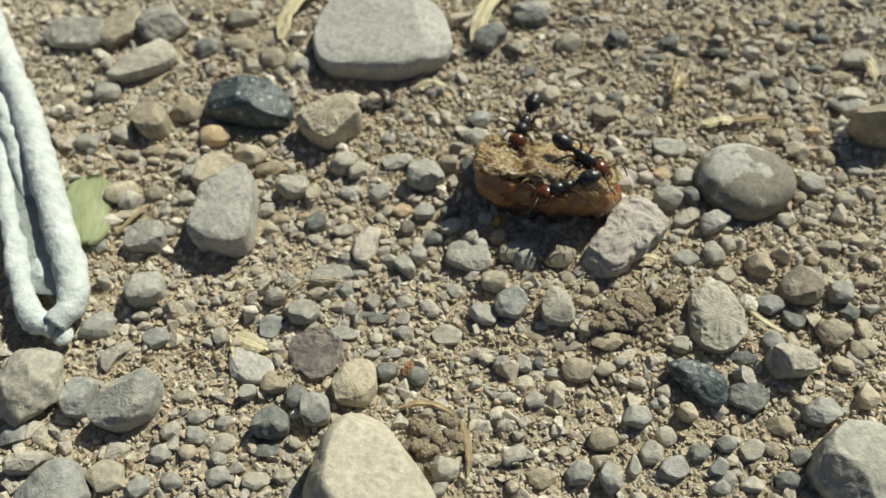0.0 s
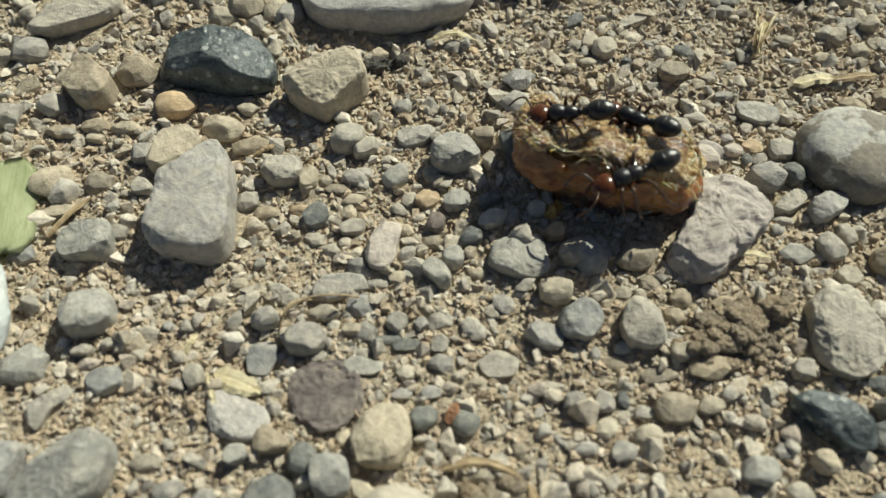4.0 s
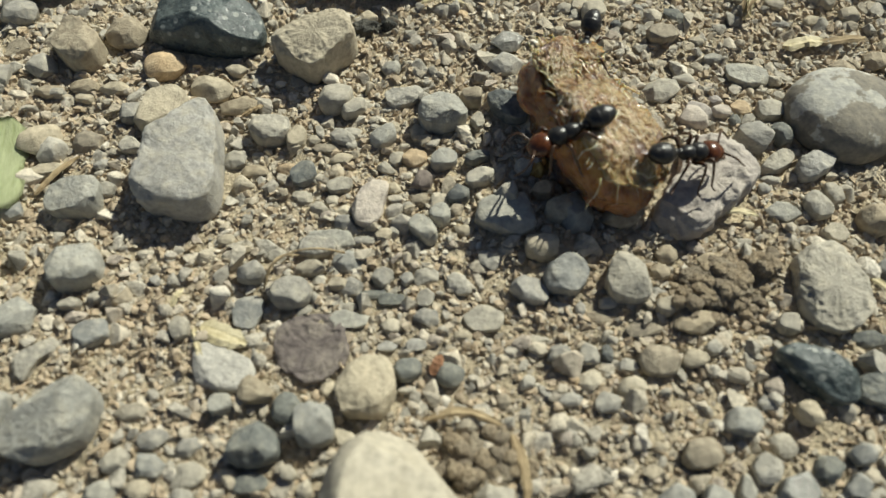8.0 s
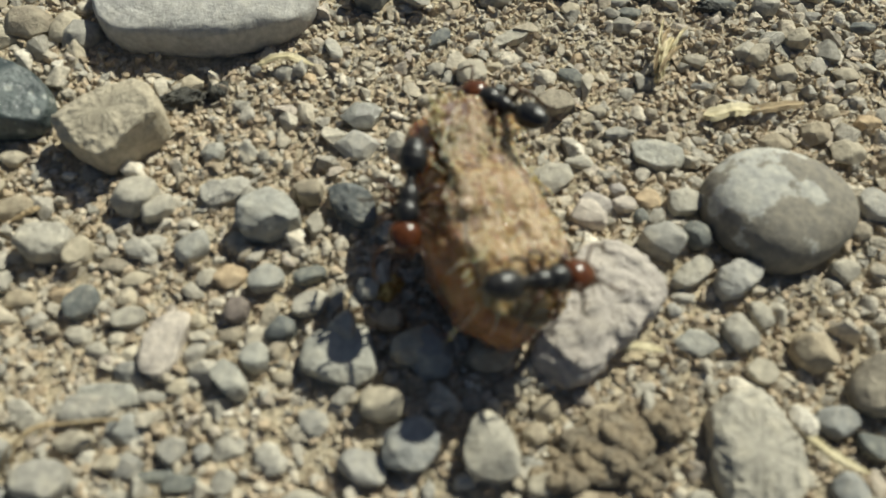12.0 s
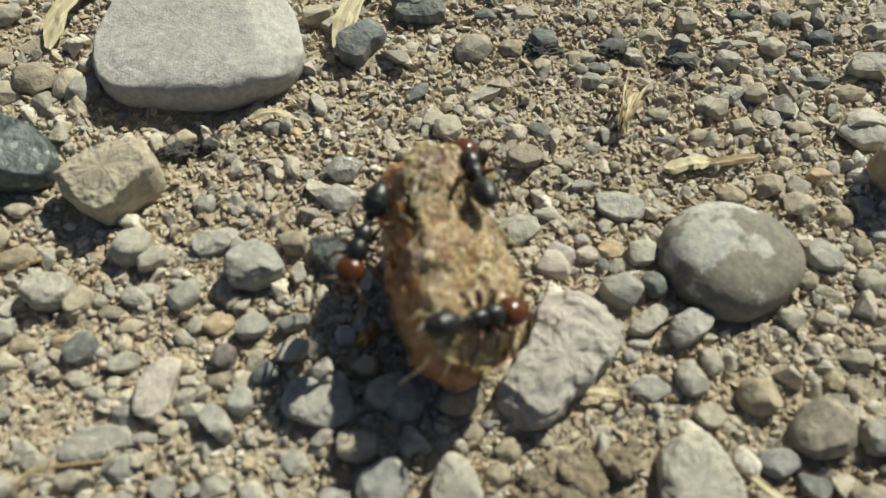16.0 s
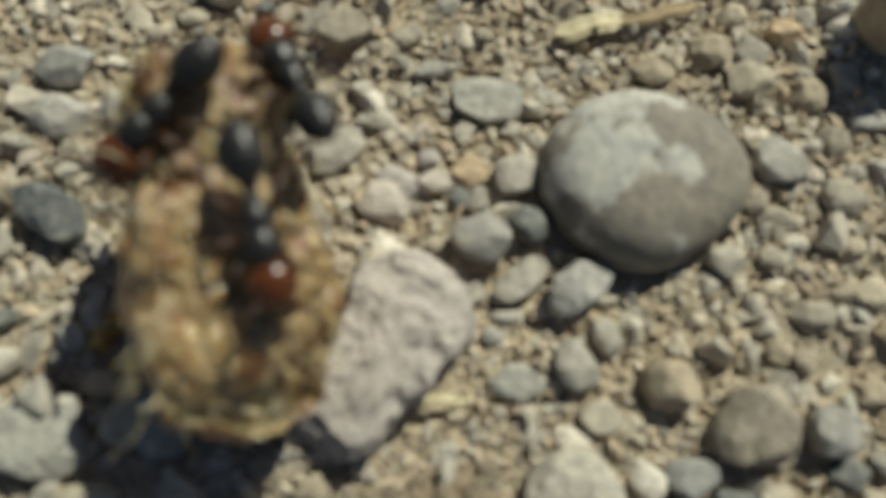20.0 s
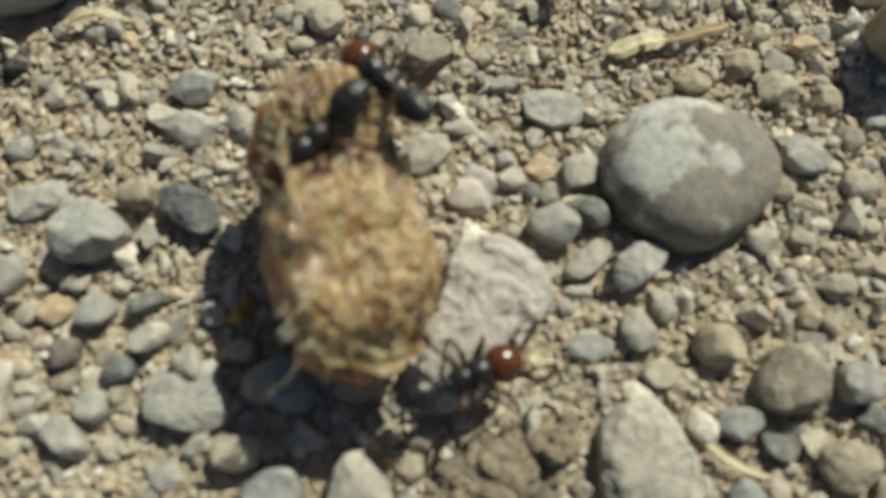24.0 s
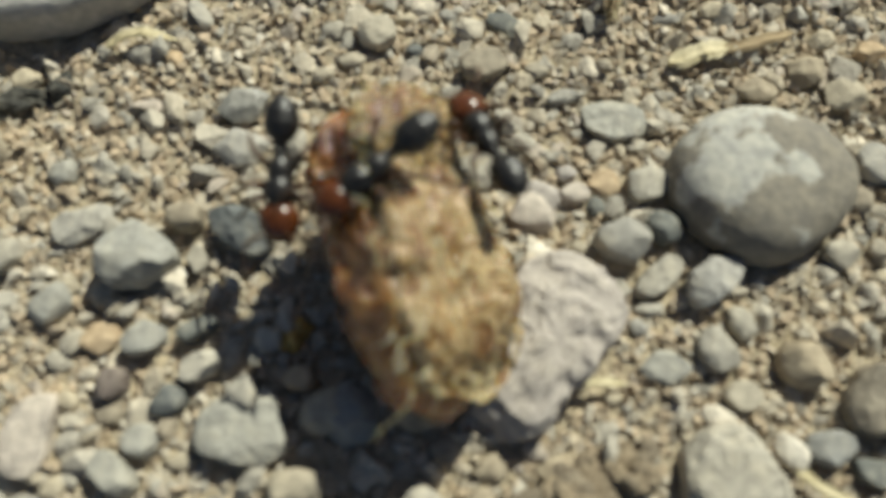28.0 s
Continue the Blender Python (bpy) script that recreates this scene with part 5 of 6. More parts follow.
def grain_shape(seed, corners, bevel):
    rng = random.Random(seed)
    bm = bmesh.new()
    for _ in range(corners):
        p = Vector((rng.gauss(0, 1), rng.gauss(0, 1), rng.gauss(0, 1))).normalized()
        bm.verts.new(p * rng.uniform(0.85, 1.1))
    hull = bmesh.ops.convex_hull(bm, input=bm.verts[:])
    bmesh.ops.delete(bm, geom=list({g for g in hull["geom_interior"] if isinstance(g, bmesh.types.BMVert)}), context="VERTS")
    if bevel:
        bmesh.ops.bevel(bm, geom=bm.edges[:], offset=0.16, segments=1, affect="EDGES", clamp_overlap=True)
        bmesh.ops.triangulate(bm, faces=bm.faces[:])
    bm.verts.index_update()
    co, faces = np.array([v.co for v in bm.verts]), [[v.index for v in f.verts] for f in bm.faces]
    bm.free()
    return co, np.array(faces)


def strew(name, label, mat, count, low, high, corners, bevel, seed, share, flat, area):
    """Many grains between low and high millimetres across, joined into one mesh."""
    rng = random.Random(seed)
    kinds = [grain_shape(seed + k, corners, bevel) for k in range(14)]
    verts, faces, base = [], [], 0
    x0, x1, y0, y1 = area
    made = 0
    while made < count:
        x, y = rng.uniform(x0, x1), rng.uniform(y0, y1)
        patch = noise.noise(Vector((x * 0.07, y * 0.07, seed)))
        if rng.random() > 0.75 + 0.6 * patch or covered(x, y, share):
            made += 0.3
            continue
        if low > 0.9 and y > 7 and -22 < x < 42 and rng.random() < 0.3:
            made += 0.3
            continue
        made += 1
        co, tri = kinds[rng.randrange(14)]
        r = (low + (high - low) * rng.random() ** 2.2) * 0.5 * MM
        stretch = np.array((rng.uniform(0.9, 1.35), rng.uniform(0.75, 1.0), rng.uniform(flat, 0.95)))
        turn = np.array(Euler((rng.uniform(-0.4, 0.4), rng.uniform(-0.4, 0.4), rng.uniform(0, 6.28))).to_matrix())
        place = (x * MM, y * MM, lift(x * MM, y * MM) + r * rng.uniform(-0.15, 0.45))
        verts.append((co * stretch * r) @ turn.T + place)
        faces.append(tri + base)
        base += len(co)
    data = bpy.data.meshes.new(name)
    data.from_pydata(np.concatenate(verts).tolist(), [], np.concatenate(faces).tolist())
    data.polygons.foreach_set("use_smooth", [False] * len(data.polygons))
    data.materials.append(mat)
    return tagged(new(name, data), label, "gravel", kind="stuff")


strew("gravel", "mixed grey and tan angular gravel on soil", GRAVEL, 2000, 1.7, 3.4, 11, True, 11, 1.1, 0.6, (-82, 76, -56, 50))
strew("fine_gravel", "fine grey and tan gravel on soil", GRAVEL, 9500, 0.8, 2.0, 10, True, 23, 1.0, 0.6, (-82, 76, -56, 50))
strew("grit", "sandy tan grit between the stones", GRIT, 42000, 0.3, 1.2, 9, False, 37, 0.85, 0.7, (-80, 74, -54, 48))
strew("soil_crumbs", "fine brown soil crumbs on bare soil", CRUMB, 20000, 0.4, 1.4, 9, False, 51, 0.9, 0.7, (-50, 62, -48, 38))


# ---- clods, straw and leaf ----
def tube(points, radii, sides=8, rough=0.0, seed=0, scale=900.0):
    """A closed tube through points (metres) with a radius at each."""
    bm = bmesh.new()
    pts = [Vector(p) for p in points]
    rings = []
    for k, p in enumerate(pts):
        way = (pts[min(k + 1, len(pts) - 1)] - pts[max(k - 1, 0)]).normalized()
        side = way.cross(Vector((0, 0, 1)))
        side = side.normalized() if side.length > 1e-6 else Vector((1, 0, 0))
        up = side.cross(way)
        rings.append([bm.verts.new(p + (side * math.cos(q) + up * math.sin(q)) * radii[k]) for q in (math.tau * s / sides for s in range(sides))])
    for r0, r1 in zip(rings, rings[1:]):
        for s in range(sides):
            bm.faces.new((r0[s], r0[(s + 1) % sides], r1[(s + 1) % sides], r1[s]))
    bm.faces.new(rings[0][::-1])
    bm.faces.new(rings[-1])
    if rough:
        roughen(bm, rough, scale, seed)
    return bm


def spline(points, count):
    """Points along a smooth line through the given ones."""
    pts = [Vector(p) for p in points]
    pts = [pts[0] * 2 - pts[1], *pts, pts[-1] * 2 - pts[-2]]
    out = []
    for k in range(count + 1):
        f = k / count * (len(pts) - 3)
        i = min(int(f), len(pts) - 4)
        t = f - i
        a, b, c, d = pts[i:i + 4]
        out.append(0.5 * ((2 * b) + (c - a) * t + (2 * a - 5 * b + 4 * c - d) * t * t + (3 * b - a - 3 * c + d) * t ** 3))
    return out


def blade(name, label, x0, y0, x1, y1, width, mat, bend=0.0, rise=0.5, thick=0.25, seed=0):
    """A flat or split stalk between two places, all in millimetres."""
    rng = random.Random(seed)
    length = math.hypot(x1 - x0, y1 - y0)
    bm = bmesh.new()
    count = 12
    rows = []
    for k in range(count + 1):
        f = k / count
        w = width * min(1.0, 0.35 + 5 * f, 0.2 + 3.2 * (1.02 - f)) * rng.uniform(0.82, 1.1) / 2
        z = rise * math.sin(math.pi * f) * 0.9 + rng.uniform(-0.05, 0.05)
        y = bend * length * math.sin(math.pi * f) + rng.uniform(-0.05, 0.05) * width
        x = (f - 0.5) * length
        t = thick * 0.55
        rows.append([bm.verts.new((q[0] * MM, q[1] * MM, q[2] * MM)) for q in ((x, y - w, z), (x, y - w * 0.45, z + t * rng.uniform(0.8, 1.8)), (x, y + w * 0.25, z + t * rng.uniform(0.2, 0.8)), (x, y + w, z + t * 0.9), (x, y, z - t))])
    for a, b in zip(rows, rows[1:]):
        for s in range(5):
            bm.faces.new((a[s], a[(s + 1) % 5], b[(s + 1) % 5], b[s]))
    bm.faces.new(rows[0][::-1])
    bm.faces.new(rows[-1])
    ob = part(name, bm, mat, smooth=False)
    cx, cy = (x0 + x1) / 2, (y0 + y1) / 2
    ob.matrix_world = pose(cx * MM, cy * MM, lift(cx * MM, cy * MM) + (0.5 + thick) * MM, 0, 0, math.degrees(math.atan2(y1 - y0, x1 - x0)))
    return tagged(ob, label, "straw")


blade("dry_straw", "pale dry grass blade lying between stones", -27.7, 22.1, -23.5, 36, 2.4, STRAW, 0.12, 1.2, 0.3, 1)
blade("dry_straw", "pale dry grass blade beside the flat slab", 3.0, 25.4, 7.5, 41, 2.0, STRAW, 0.10, 1.4, 0.3, 2)
blade("dry_straw", "thin pale split blade beside the flat slab", 4.6, 25.0, 9.5, 41, 0.9, STRAW, 0.14, 1.6, 0.2, 3)
blade("straw_strip", "arched thin tan straw strip on grey pebble", -4.6, 15.4, 0.9, 16.2, 0.9, STRAW, 0.10, 0.9, 0.15, 4)
blade("straw_stick", "split pale straw stick lying on grit", 38.2, 15.0, 43.5, 16.6, 1.5, STRAW, 0.02, 0.4, 0.35, 5)
blade("straw_stick", "weathered brown straw stick lying on grit", 42.0, 16.0, 48.0, 17.9, 1.0, TWIG, -0.03, 0.4, 0.3, 6)
stub = blade("straw_stub", "short frayed stub of dry yellow stalk", 33.6, 18.2, 35.6, 23.6, 1.3, STRAW, 0.03, 0.8, 0.9, 7)
for k, (ends, width) in enumerate((((-3.2, -0.5, 2.6, 0.4), 0.5), ((-2.6, 0.5, 3.6, 0.9), 0.45), ((-2.0, 0.1, 4.2, 1.8), 0.35), ((-3.0, 0.0, 1.6, -0.9), 0.4), ((-1.0, -0.4, 4.0, -0.6), 0.3))):
    fibre = blade("fibre", "", *ends, width, TWIG if k % 2 else STRAW, 0.05, 0.5, 0.3, 40 + k)
    middle = ((ends[0] + ends[2]) / 2, (ends[1] + ends[3]) / 2)
    for tag in ("category",):
        if tag in fibre:
            del fibre[tag]
    fibre.parent = stub
    fibre.matrix_basis = pose(middle[0] * MM, middle[1] * MM, (0.7 + 0.12 * k) * MM, 0, 0, math.degrees(math.atan2(ends[3] - ends[1], ends[2] - ends[0])))
blade("straw_strip", "thin yellow straw shred beside soil clod", 28.6, -9.5, 33.4, -9.2, 0.7, STRAW, 0.04, 0.5, 0.15, 8)
blade("straw_strip", "curved pale straw strip between pebbles", 43.0, -13.0, 48.4, -16.6, 0.8, STRAW, -0.12, 0.6, 0.15, 9)
blade("straw_chip", "broken pale yellow straw chip on soil", -18.2, -28.2, -13.6, -29.4, 2.0, STRAW, 0.0, 0.3, 0.3, 10)
blade("straw_chip", "narrow broken yellow straw sliver", -18.7, -28.5, -16.9, -31.9, 0.7, STRAW, 0.0, 0.3, 0.2, 11)
blade("dry_straw", "narrow dry brown grass blade", 11.0, -34.1, 12.8, -40.2, 0.9, TWIG, 0.08, 0.5, 0.15, 12)
# a thin brown blade shape stands in for a curved rim of dirt
blade("dry_straw", "curved brown rim of dry dirt on soil", 3.4, -34.0, 10.4, -33.6, 0.8, TWIG, 0.12, 0.7, 0.2, 13)
blade("twig", "thin brown dry twig on soil", -39.3, -16.5, -36.7, -11.2, 0.6, TWIG, 0.03, 0.3, 0.25, 14)
blade("rootlet", "hair-thin tan rootlet curling over pebbles", -13.4, -23.2, -10.4, -19.6, 0.28, TWIG, 0.25, 0.9, 0.1, 15)
blade("rust_flake", "small rusty red plant flake", 3.6, -30.0, 4.1, -28.0, 1.0, RUST, 0.0, 0.3, 0.2, 16)
blade("straw_chip", "tiny cream straw chip on soil", -21.4, -26.8, -20.9, -24.8, 0.6, STRAW, 0.0, 0.3, 0.15, 17)
blade("twig", "short brown twig beside pebble", -21.3, -3.6, -18.9, -1.6, 0.5, TWIG, 0.0, 0.3, 0.2, 18)


def lump_mesh(w, d, h, seed, rings=4):
    bm = bmesh.new()
    bmesh.ops.create_icosphere(bm, subdivisions=rings, radius=1.0)
    for v in bm.verts:
        p = v.co * 1.0
        lump = noise.noise(p * 1.6 + Vector((seed, 0, 0))) * 0.35 + noise.noise(p * 4.5 + Vector((0, seed, 0))) * 0.22 + noise.noise(p * 10.0) * 0.09
        v.co *= 1.0 + lump
        v.co.z = max(v.co.z, -0.5)
    fitted(bm, w * MM, d * MM, h * MM)
    return bm


def clod(x, y, w, d, h, rot, seed, mat=CLOD, name="soil_clod", label="crumbly dark brown soil clod", crumbs=0):
    ob = part(name, lump_mesh(w, d, h, seed, 5 if w > 4 else 4), mat)
    ob.matrix_world = pose(x * MM, y * MM, lift(x * MM, y * MM) - 0.2 * h * MM, 0, 0, rot)
    rng = random.Random(seed)
    for k in range(crumbs):
        angle, far = rng.uniform(0, 6.28), rng.uniform(0.2, 1.25)
        size = 0.45 + 1.1 * rng.random() ** 1.6
        bit = part("crumb", rock_mesh(size * 1.25 * MM, size * MM, size * 0.75 * MM, 'a', seed * 40 + k), mat, ob)
        bit.matrix_basis = pose(math.cos(angle) * far * w * 0.5 * MM, math.sin(angle) * far * d * 0.5 * MM, (h * 0.66 * max(0.12, 1.1 - far ** 2) - 0.1 + rng.uniform(0.0, 0.5)) * MM, 0, 0, rng.uniform(0, 360))
    return tagged(ob, label, "clod")


clod(29.4, -17.3, 7.4, 5.6, 2.6, 20, 3, crumbs=150)
clod(26.0, -19.6, 4.6, 4.0, 2.4, 0, 8, crumbs=30)
clod(33.2, -14.8, 4.4, 3.6, 2.0, 40, 12, crumbs=30)
clod(8.3, -37.0, 8.0, 5.5, 1.3, 10, 5, label="flattened crust of dry brown soil", crumbs=60)
clod(-10.9, 11.0, 5.5, 2.6, 1.8, 25, 6, CHARCOAL, "plant_crumb", "dark crumbled plant matter beside stone")
clod(-7.6, 12.6, 3.0, 2.0, 1.4, 60, 9, CHARCOAL, "plant_crumb", "dark crumbled plant matter beside stone")
clod(25.2, 29.4, 5.0, 3.0, 1.6, 10, 26, CHARCOAL, "plant_crumb", "dark crumbled plant matter on soil")
clod(33.4, 30.3, 4.2, 1.8, 1.2, 15, 27, CHARCOAL, "plant_crumb", "dark crumbled plant matter on soil")
clod(40.3, 29.6, 4.4, 2.2, 1.3, -5, 28, CHARCOAL, "plant_crumb", "dark crumbled plant matter on soil")
clod(-4.8, -2.9, 2.2, 2.0, 1.2, 0, 15, STONE["tan"], "seed_husk", "small round hollow tan seed husk")
clod(11.4, -6.1, 3.0, 1.9, 1.9, 60, 21, GOLD, "food_crumb", "golden moist crumb fallen beside the food")
clod(6.4, -11.0, 2.2, 1.8, 0.9, 30, 22, STONE["tan"], "seed_husk", "small tan seed husk on blue stone")


def leaf():
    bm = bmesh.new()
    rows = []
    for j in range(15):
        f = j / 14
        half = 3.3 * min(1.0, 0.62 + 2.2 * f, 0.55 + 2.4 * (1 - f)) * (1.0 + 0.07 * math.sin(11 * f) + 0.05 * math.sin(23 * f))
        row = []
        for i in range(9):
            u = i / 4 - 1
            z = 0.9 - 0.5 * u * u + 0.28 * math.sin(5 * f + 2 * u) + 0.07 * math.sin(11 * u)
            row.append(bm.verts.new((u * half * MM, (f - 0.5) * 12.0 * MM, z * MM)))
        rows.append(row)
    for a, b in zip(rows, rows[1:]):
        for i in range(8):
            bm.faces.new((a[i], a[i + 1], b[i + 1], b[i]))
    bmesh.ops.solidify(bm, geom=bm.faces[:], thickness=0.00018)
    ob = part("leaf", bm, GREEN)
    ob.matrix_world = pose(-44.6 * MM, -14.0 * MM, lift(-0.0456, -0.014) + 0.5 * MM, 0, 0, 20)
    return tagged(ob, "dried pale green leaf piece on gravel", "leaf")


leaf()
hair = spline([Vector(p) * MM for p in ((-13.3, -23.9, 0.3), (-12.8, -22.4, 2.0), (-11.0, -20.9, 2.7), (-8.6, -20.0, 2.5), (-6.6, -19.0, 0.3))], 24)
tagged(part("dry_straw", tube(hair, [0.11 * MM] * 25, 6, 0.00003, 4, 900.0), TWIG), "thin arched dry grass stalk over pebbles", "straw")
blade("dry_straw", "curled dry cream blade beside pebbles", 60.5, 33.5, 63.5, 27.0, 1.6, STRAW, 0.1, 0.9, 0.3, 19)


def white_loop():
    thing = tagged(new("wire_loop"), "white chalk-coated bent wire loop lying on gravel", "wire loop")
    thing.location = (-0.05, -0.02, 0.0)
    off = Vector((0.05, 0.02, 0.0))

    def rod(name, pts, radii, seed, label=""):
        line = spline([Vector(p) * MM + off for p in pts], 60)
        rr = [np.interp(k / 60, np.linspace(0, 1, len(radii)), radii) * MM for k in range(61)]
        return part(name, tube(line, rr, 18, 0.00042, seed, 430.0), WHITE, thing, label)

    rod("thick_rod", ((-80, 24, 2.6), (-67.8, 9.5, 2.6), (-59, -0.7, 2.6), (-51.7, -10, 2.6), (-45.9, -17.5, 2.6), (-41.2, -23.7, 2.5), (-38.9, -28.3, 2.3), (-39.8, -31.4, 2.1)), (1.7, 1.9, 2.0, 2.05, 2.05, 1.95, 1.75, 1.5), 1)
    rod("thin_rod", ((-39.8, -31.4, 2.0), (-43.0, -30.9, 2.0), (-46.7, -26.8, 2.0), (-50.6, -21.5, 2.0), (-55.6, -14.1, 2.0), (-61, -6, 2.0), (-67.3, 3, 2.0), (-80, 20, 2.0)), (1.5, 1.6, 1.35, 1.25, 1.2, 1.2, 1.2, 1.2), 2)
    rod("inner_strand", ((-72, 11, 2.6), (-67.5, 4.8, 2.6), (-61.4, -2.2, 2.5), (-56.2, -8.7, 2.3), (-52.6, -14, 1.6)), (1.2, 1.3, 1.3, 1.2, 0.6), 3)
    bm = bmesh.new()
    bmesh.ops.create_icosphere(bm, subdivisions=4, radius=1.0)
    roughen(bm, 0.12, 1.8, 4)
    fitted(bm, 2.4 * MM, 3.4 * MM, 1.4 * MM)
    lump = part("plug", bm, WHITE, thing)
    lump.matrix_basis = pose(4.1 * MM, -4.2 * MM, 0.8 * MM, 0, 0, 30)
    bm = bmesh.new()
    bmesh.ops.create_icosphere(bm, subdivisions=4, radius=1.0)
    roughen(bm, 0.1, 1.8, 6)
    fitted(bm, 2.6 * MM, 2.6 * MM, 1.5 * MM)
    foot = part("end_drip", bm, WHITE, thing)
    foot.matrix_basis = pose(11.1 * MM, -12.2 * MM, 0.3 * MM, 0, 0, 10)
    web = bmesh.new()
    rows = []
    for k in range(25):
        f = k / 24
        a = Vector((-40.0, -27.5, 1.9)).lerp(Vector((-62, 4, 1.9)), f)
        b = Vector((-45.6, -27.6, 1.9)).lerp(Vector((-68, 3, 1.9)), f)
        rows.append([web.verts.new((a.lerp(b, i / 6) + Vector((0, 0, 0.25 * math.sin(9 * f + i)))) * MM + off) for i in range(7)])
    for r0, r1 in zip(rows, rows[1:]):
        for i in range(6):
            web.faces.new((r0[i], r0[i + 1], r1[i + 1], r1[i]))
    bmesh.ops.solidify(web, geom=web.faces[:], thickness=0.0006)
    part("web", web, WHITE, thing, "thin white sheet between the rods")


white_loop()

# ---- the food and the ants ----
MORSEL_ROWS = [
    (0, 17.02, -1.47, -4.1),
    (1, 17.26, -1.33, -13.1),
    (2, 15.54, -4.12, -12.4),
    (3, 15.08, -3.64, -16.0),
    (3.5, 15.84, -2.35, -10.7),
    (5.5, 16.30, -2.04, -17.3),
    (6, 16.17, -2.98, -22.6),
    (6.5, 16.27, -3.23, -30.5),
    (7, 14.69, -4.56, -42.7),
    (7.5, 14.38, -3.19, -54.1),
    (8, 15.59, -3.79, -62.2),
    (9, 15.42, -2.65, -65.1),
    (10, 17.24, -1.54, -62.9),
    (11, 18.67, -2.22, -70.8),
    (11.5, 18.07, -2.24, -71.5),
    (13.5, 18.33, -1.30, -73.5),
    (14, 19.18, -2.22, -73.8),
    (15, 19.01, -1.61, -75.8),
    (16, 17.64, -1.75, -76.2),
    (17, 18.26, -2.79, -77.2),
    (18, 19.02, -1.68, -78.2),
    (19, 19.87, -1.68, -84.1),
    (20, 19.87, -2.06, -82.0),
    (20.5, 20.14, -2.18, -80.8),
    (22.5, 18.68, -1.75, -81.6),
    (23, 18.75, -1.72, -82.4),
    (24, 18.90, -1.66, -80.1),
    (25, 19.00, -1.10, -84.3),
    (26, 20.03, -1.70, -77.7),
    (27, 19.67, -1.10, -78.1),
    (28, 19.26, -2.13, -76.4),
]
ANT_A_ROWS = [
    (0, 13.17, 5.07, 8.00, -104),
    (0.5, 12.94, 4.45, 8.02, -108),
    (1, 13.69, 4.06, 8.04, -102),
    (1.5, 12.85, 5.11, 8.06, -156),
    (2, 11.12, 2.58, 8.08, -160),
    (2.5, 11.19, 1.85, 8.60, -186),
    (3, 10.15, 0.97, 9.12, -175),
    (3.5, 10.93, -0.41, 9.14, -177),
    (5.5, 17.02, -0.51, 9.75, -198),
    (6, 21.11, 0.56, 9.80, -206),
    (6.5, 22.42, -1.41, 8.85, -218),
    (7, 24.02, -0.73, 6.40, -226),
    (7.25, 24.74, -2.57, 6.67, -281),
    (7.5, 25.46, -4.41, 6.95, -335),
    (8, 24.55, -7.49, 7.50, -336),
    (8.5, 22.32, -10.79, 7.55, -348),
    (9, 22.01, -9.27, 8.60, -348),
    (9.5, 21.61, -11.04, 8.65, -334),
    (10, 21.94, -11.06, 9.20, -344),
    (10.5, 21.57, -10.57, 9.63, -356),
    (11, 22.91, -9.01, 9.59, -349),
    (11.5, 22.56, -8.73, 9.54, -342),
    (13.5, 22.37, -7.58, 9.36, -327),
    (14, 21.85, -7.97, 9.44, -340),
    (15, 23.14, -7.60, 9.23, -334),
    (16, 20.66, -7.39, 9.54, -334),
    (17, 20.09, -7.75, 10.19, -324),
    (17.5, 21.51, -6.97, 10.23, -343),
    (18, 23.10, -8.05, 9.93, -384),
    (18.5, 23.16, -5.97, 10.35, -385),
    (19, 22.33, -6.11, 10.87, -374),
    (19.5, 21.32, -4.08, 11.27, -418),
    (20, 22.65, -1.73, 11.69, -435),
    (20.5, 23.25, -0.46, 11.92, -429),
    (21.5, 24.13, -0.80, 10.92, -365),
    (22.5, 25.02, -1.15, 9.92, -300),
    (23, 25.64, -1.84, 8.75, -272),
    (23.5, 28.30, -1.82, 4.00, -241),
    (23.75, 27.57, -6.28, 3.75, -290),
    (24, 26.84, -10.73, 3.50, -338),
    (24.5, 16.05, -14.16, 3.00, -347),
    (25, 5.42, -7.61, 3.00, -384),
    (25.5, 4.83, -0.55, 3.00, -326),
    (26, 8.99, 4.58, 4.00, -350),
    (26.5, 13.27, 3.67, 5.00, -400),
    (27, 12.64, 5.57, 5.00, -391),
    (27.5, 14.04, 6.31, 5.00, -392),
    (28, 11.48, 2.33, 8.42, -451),
]
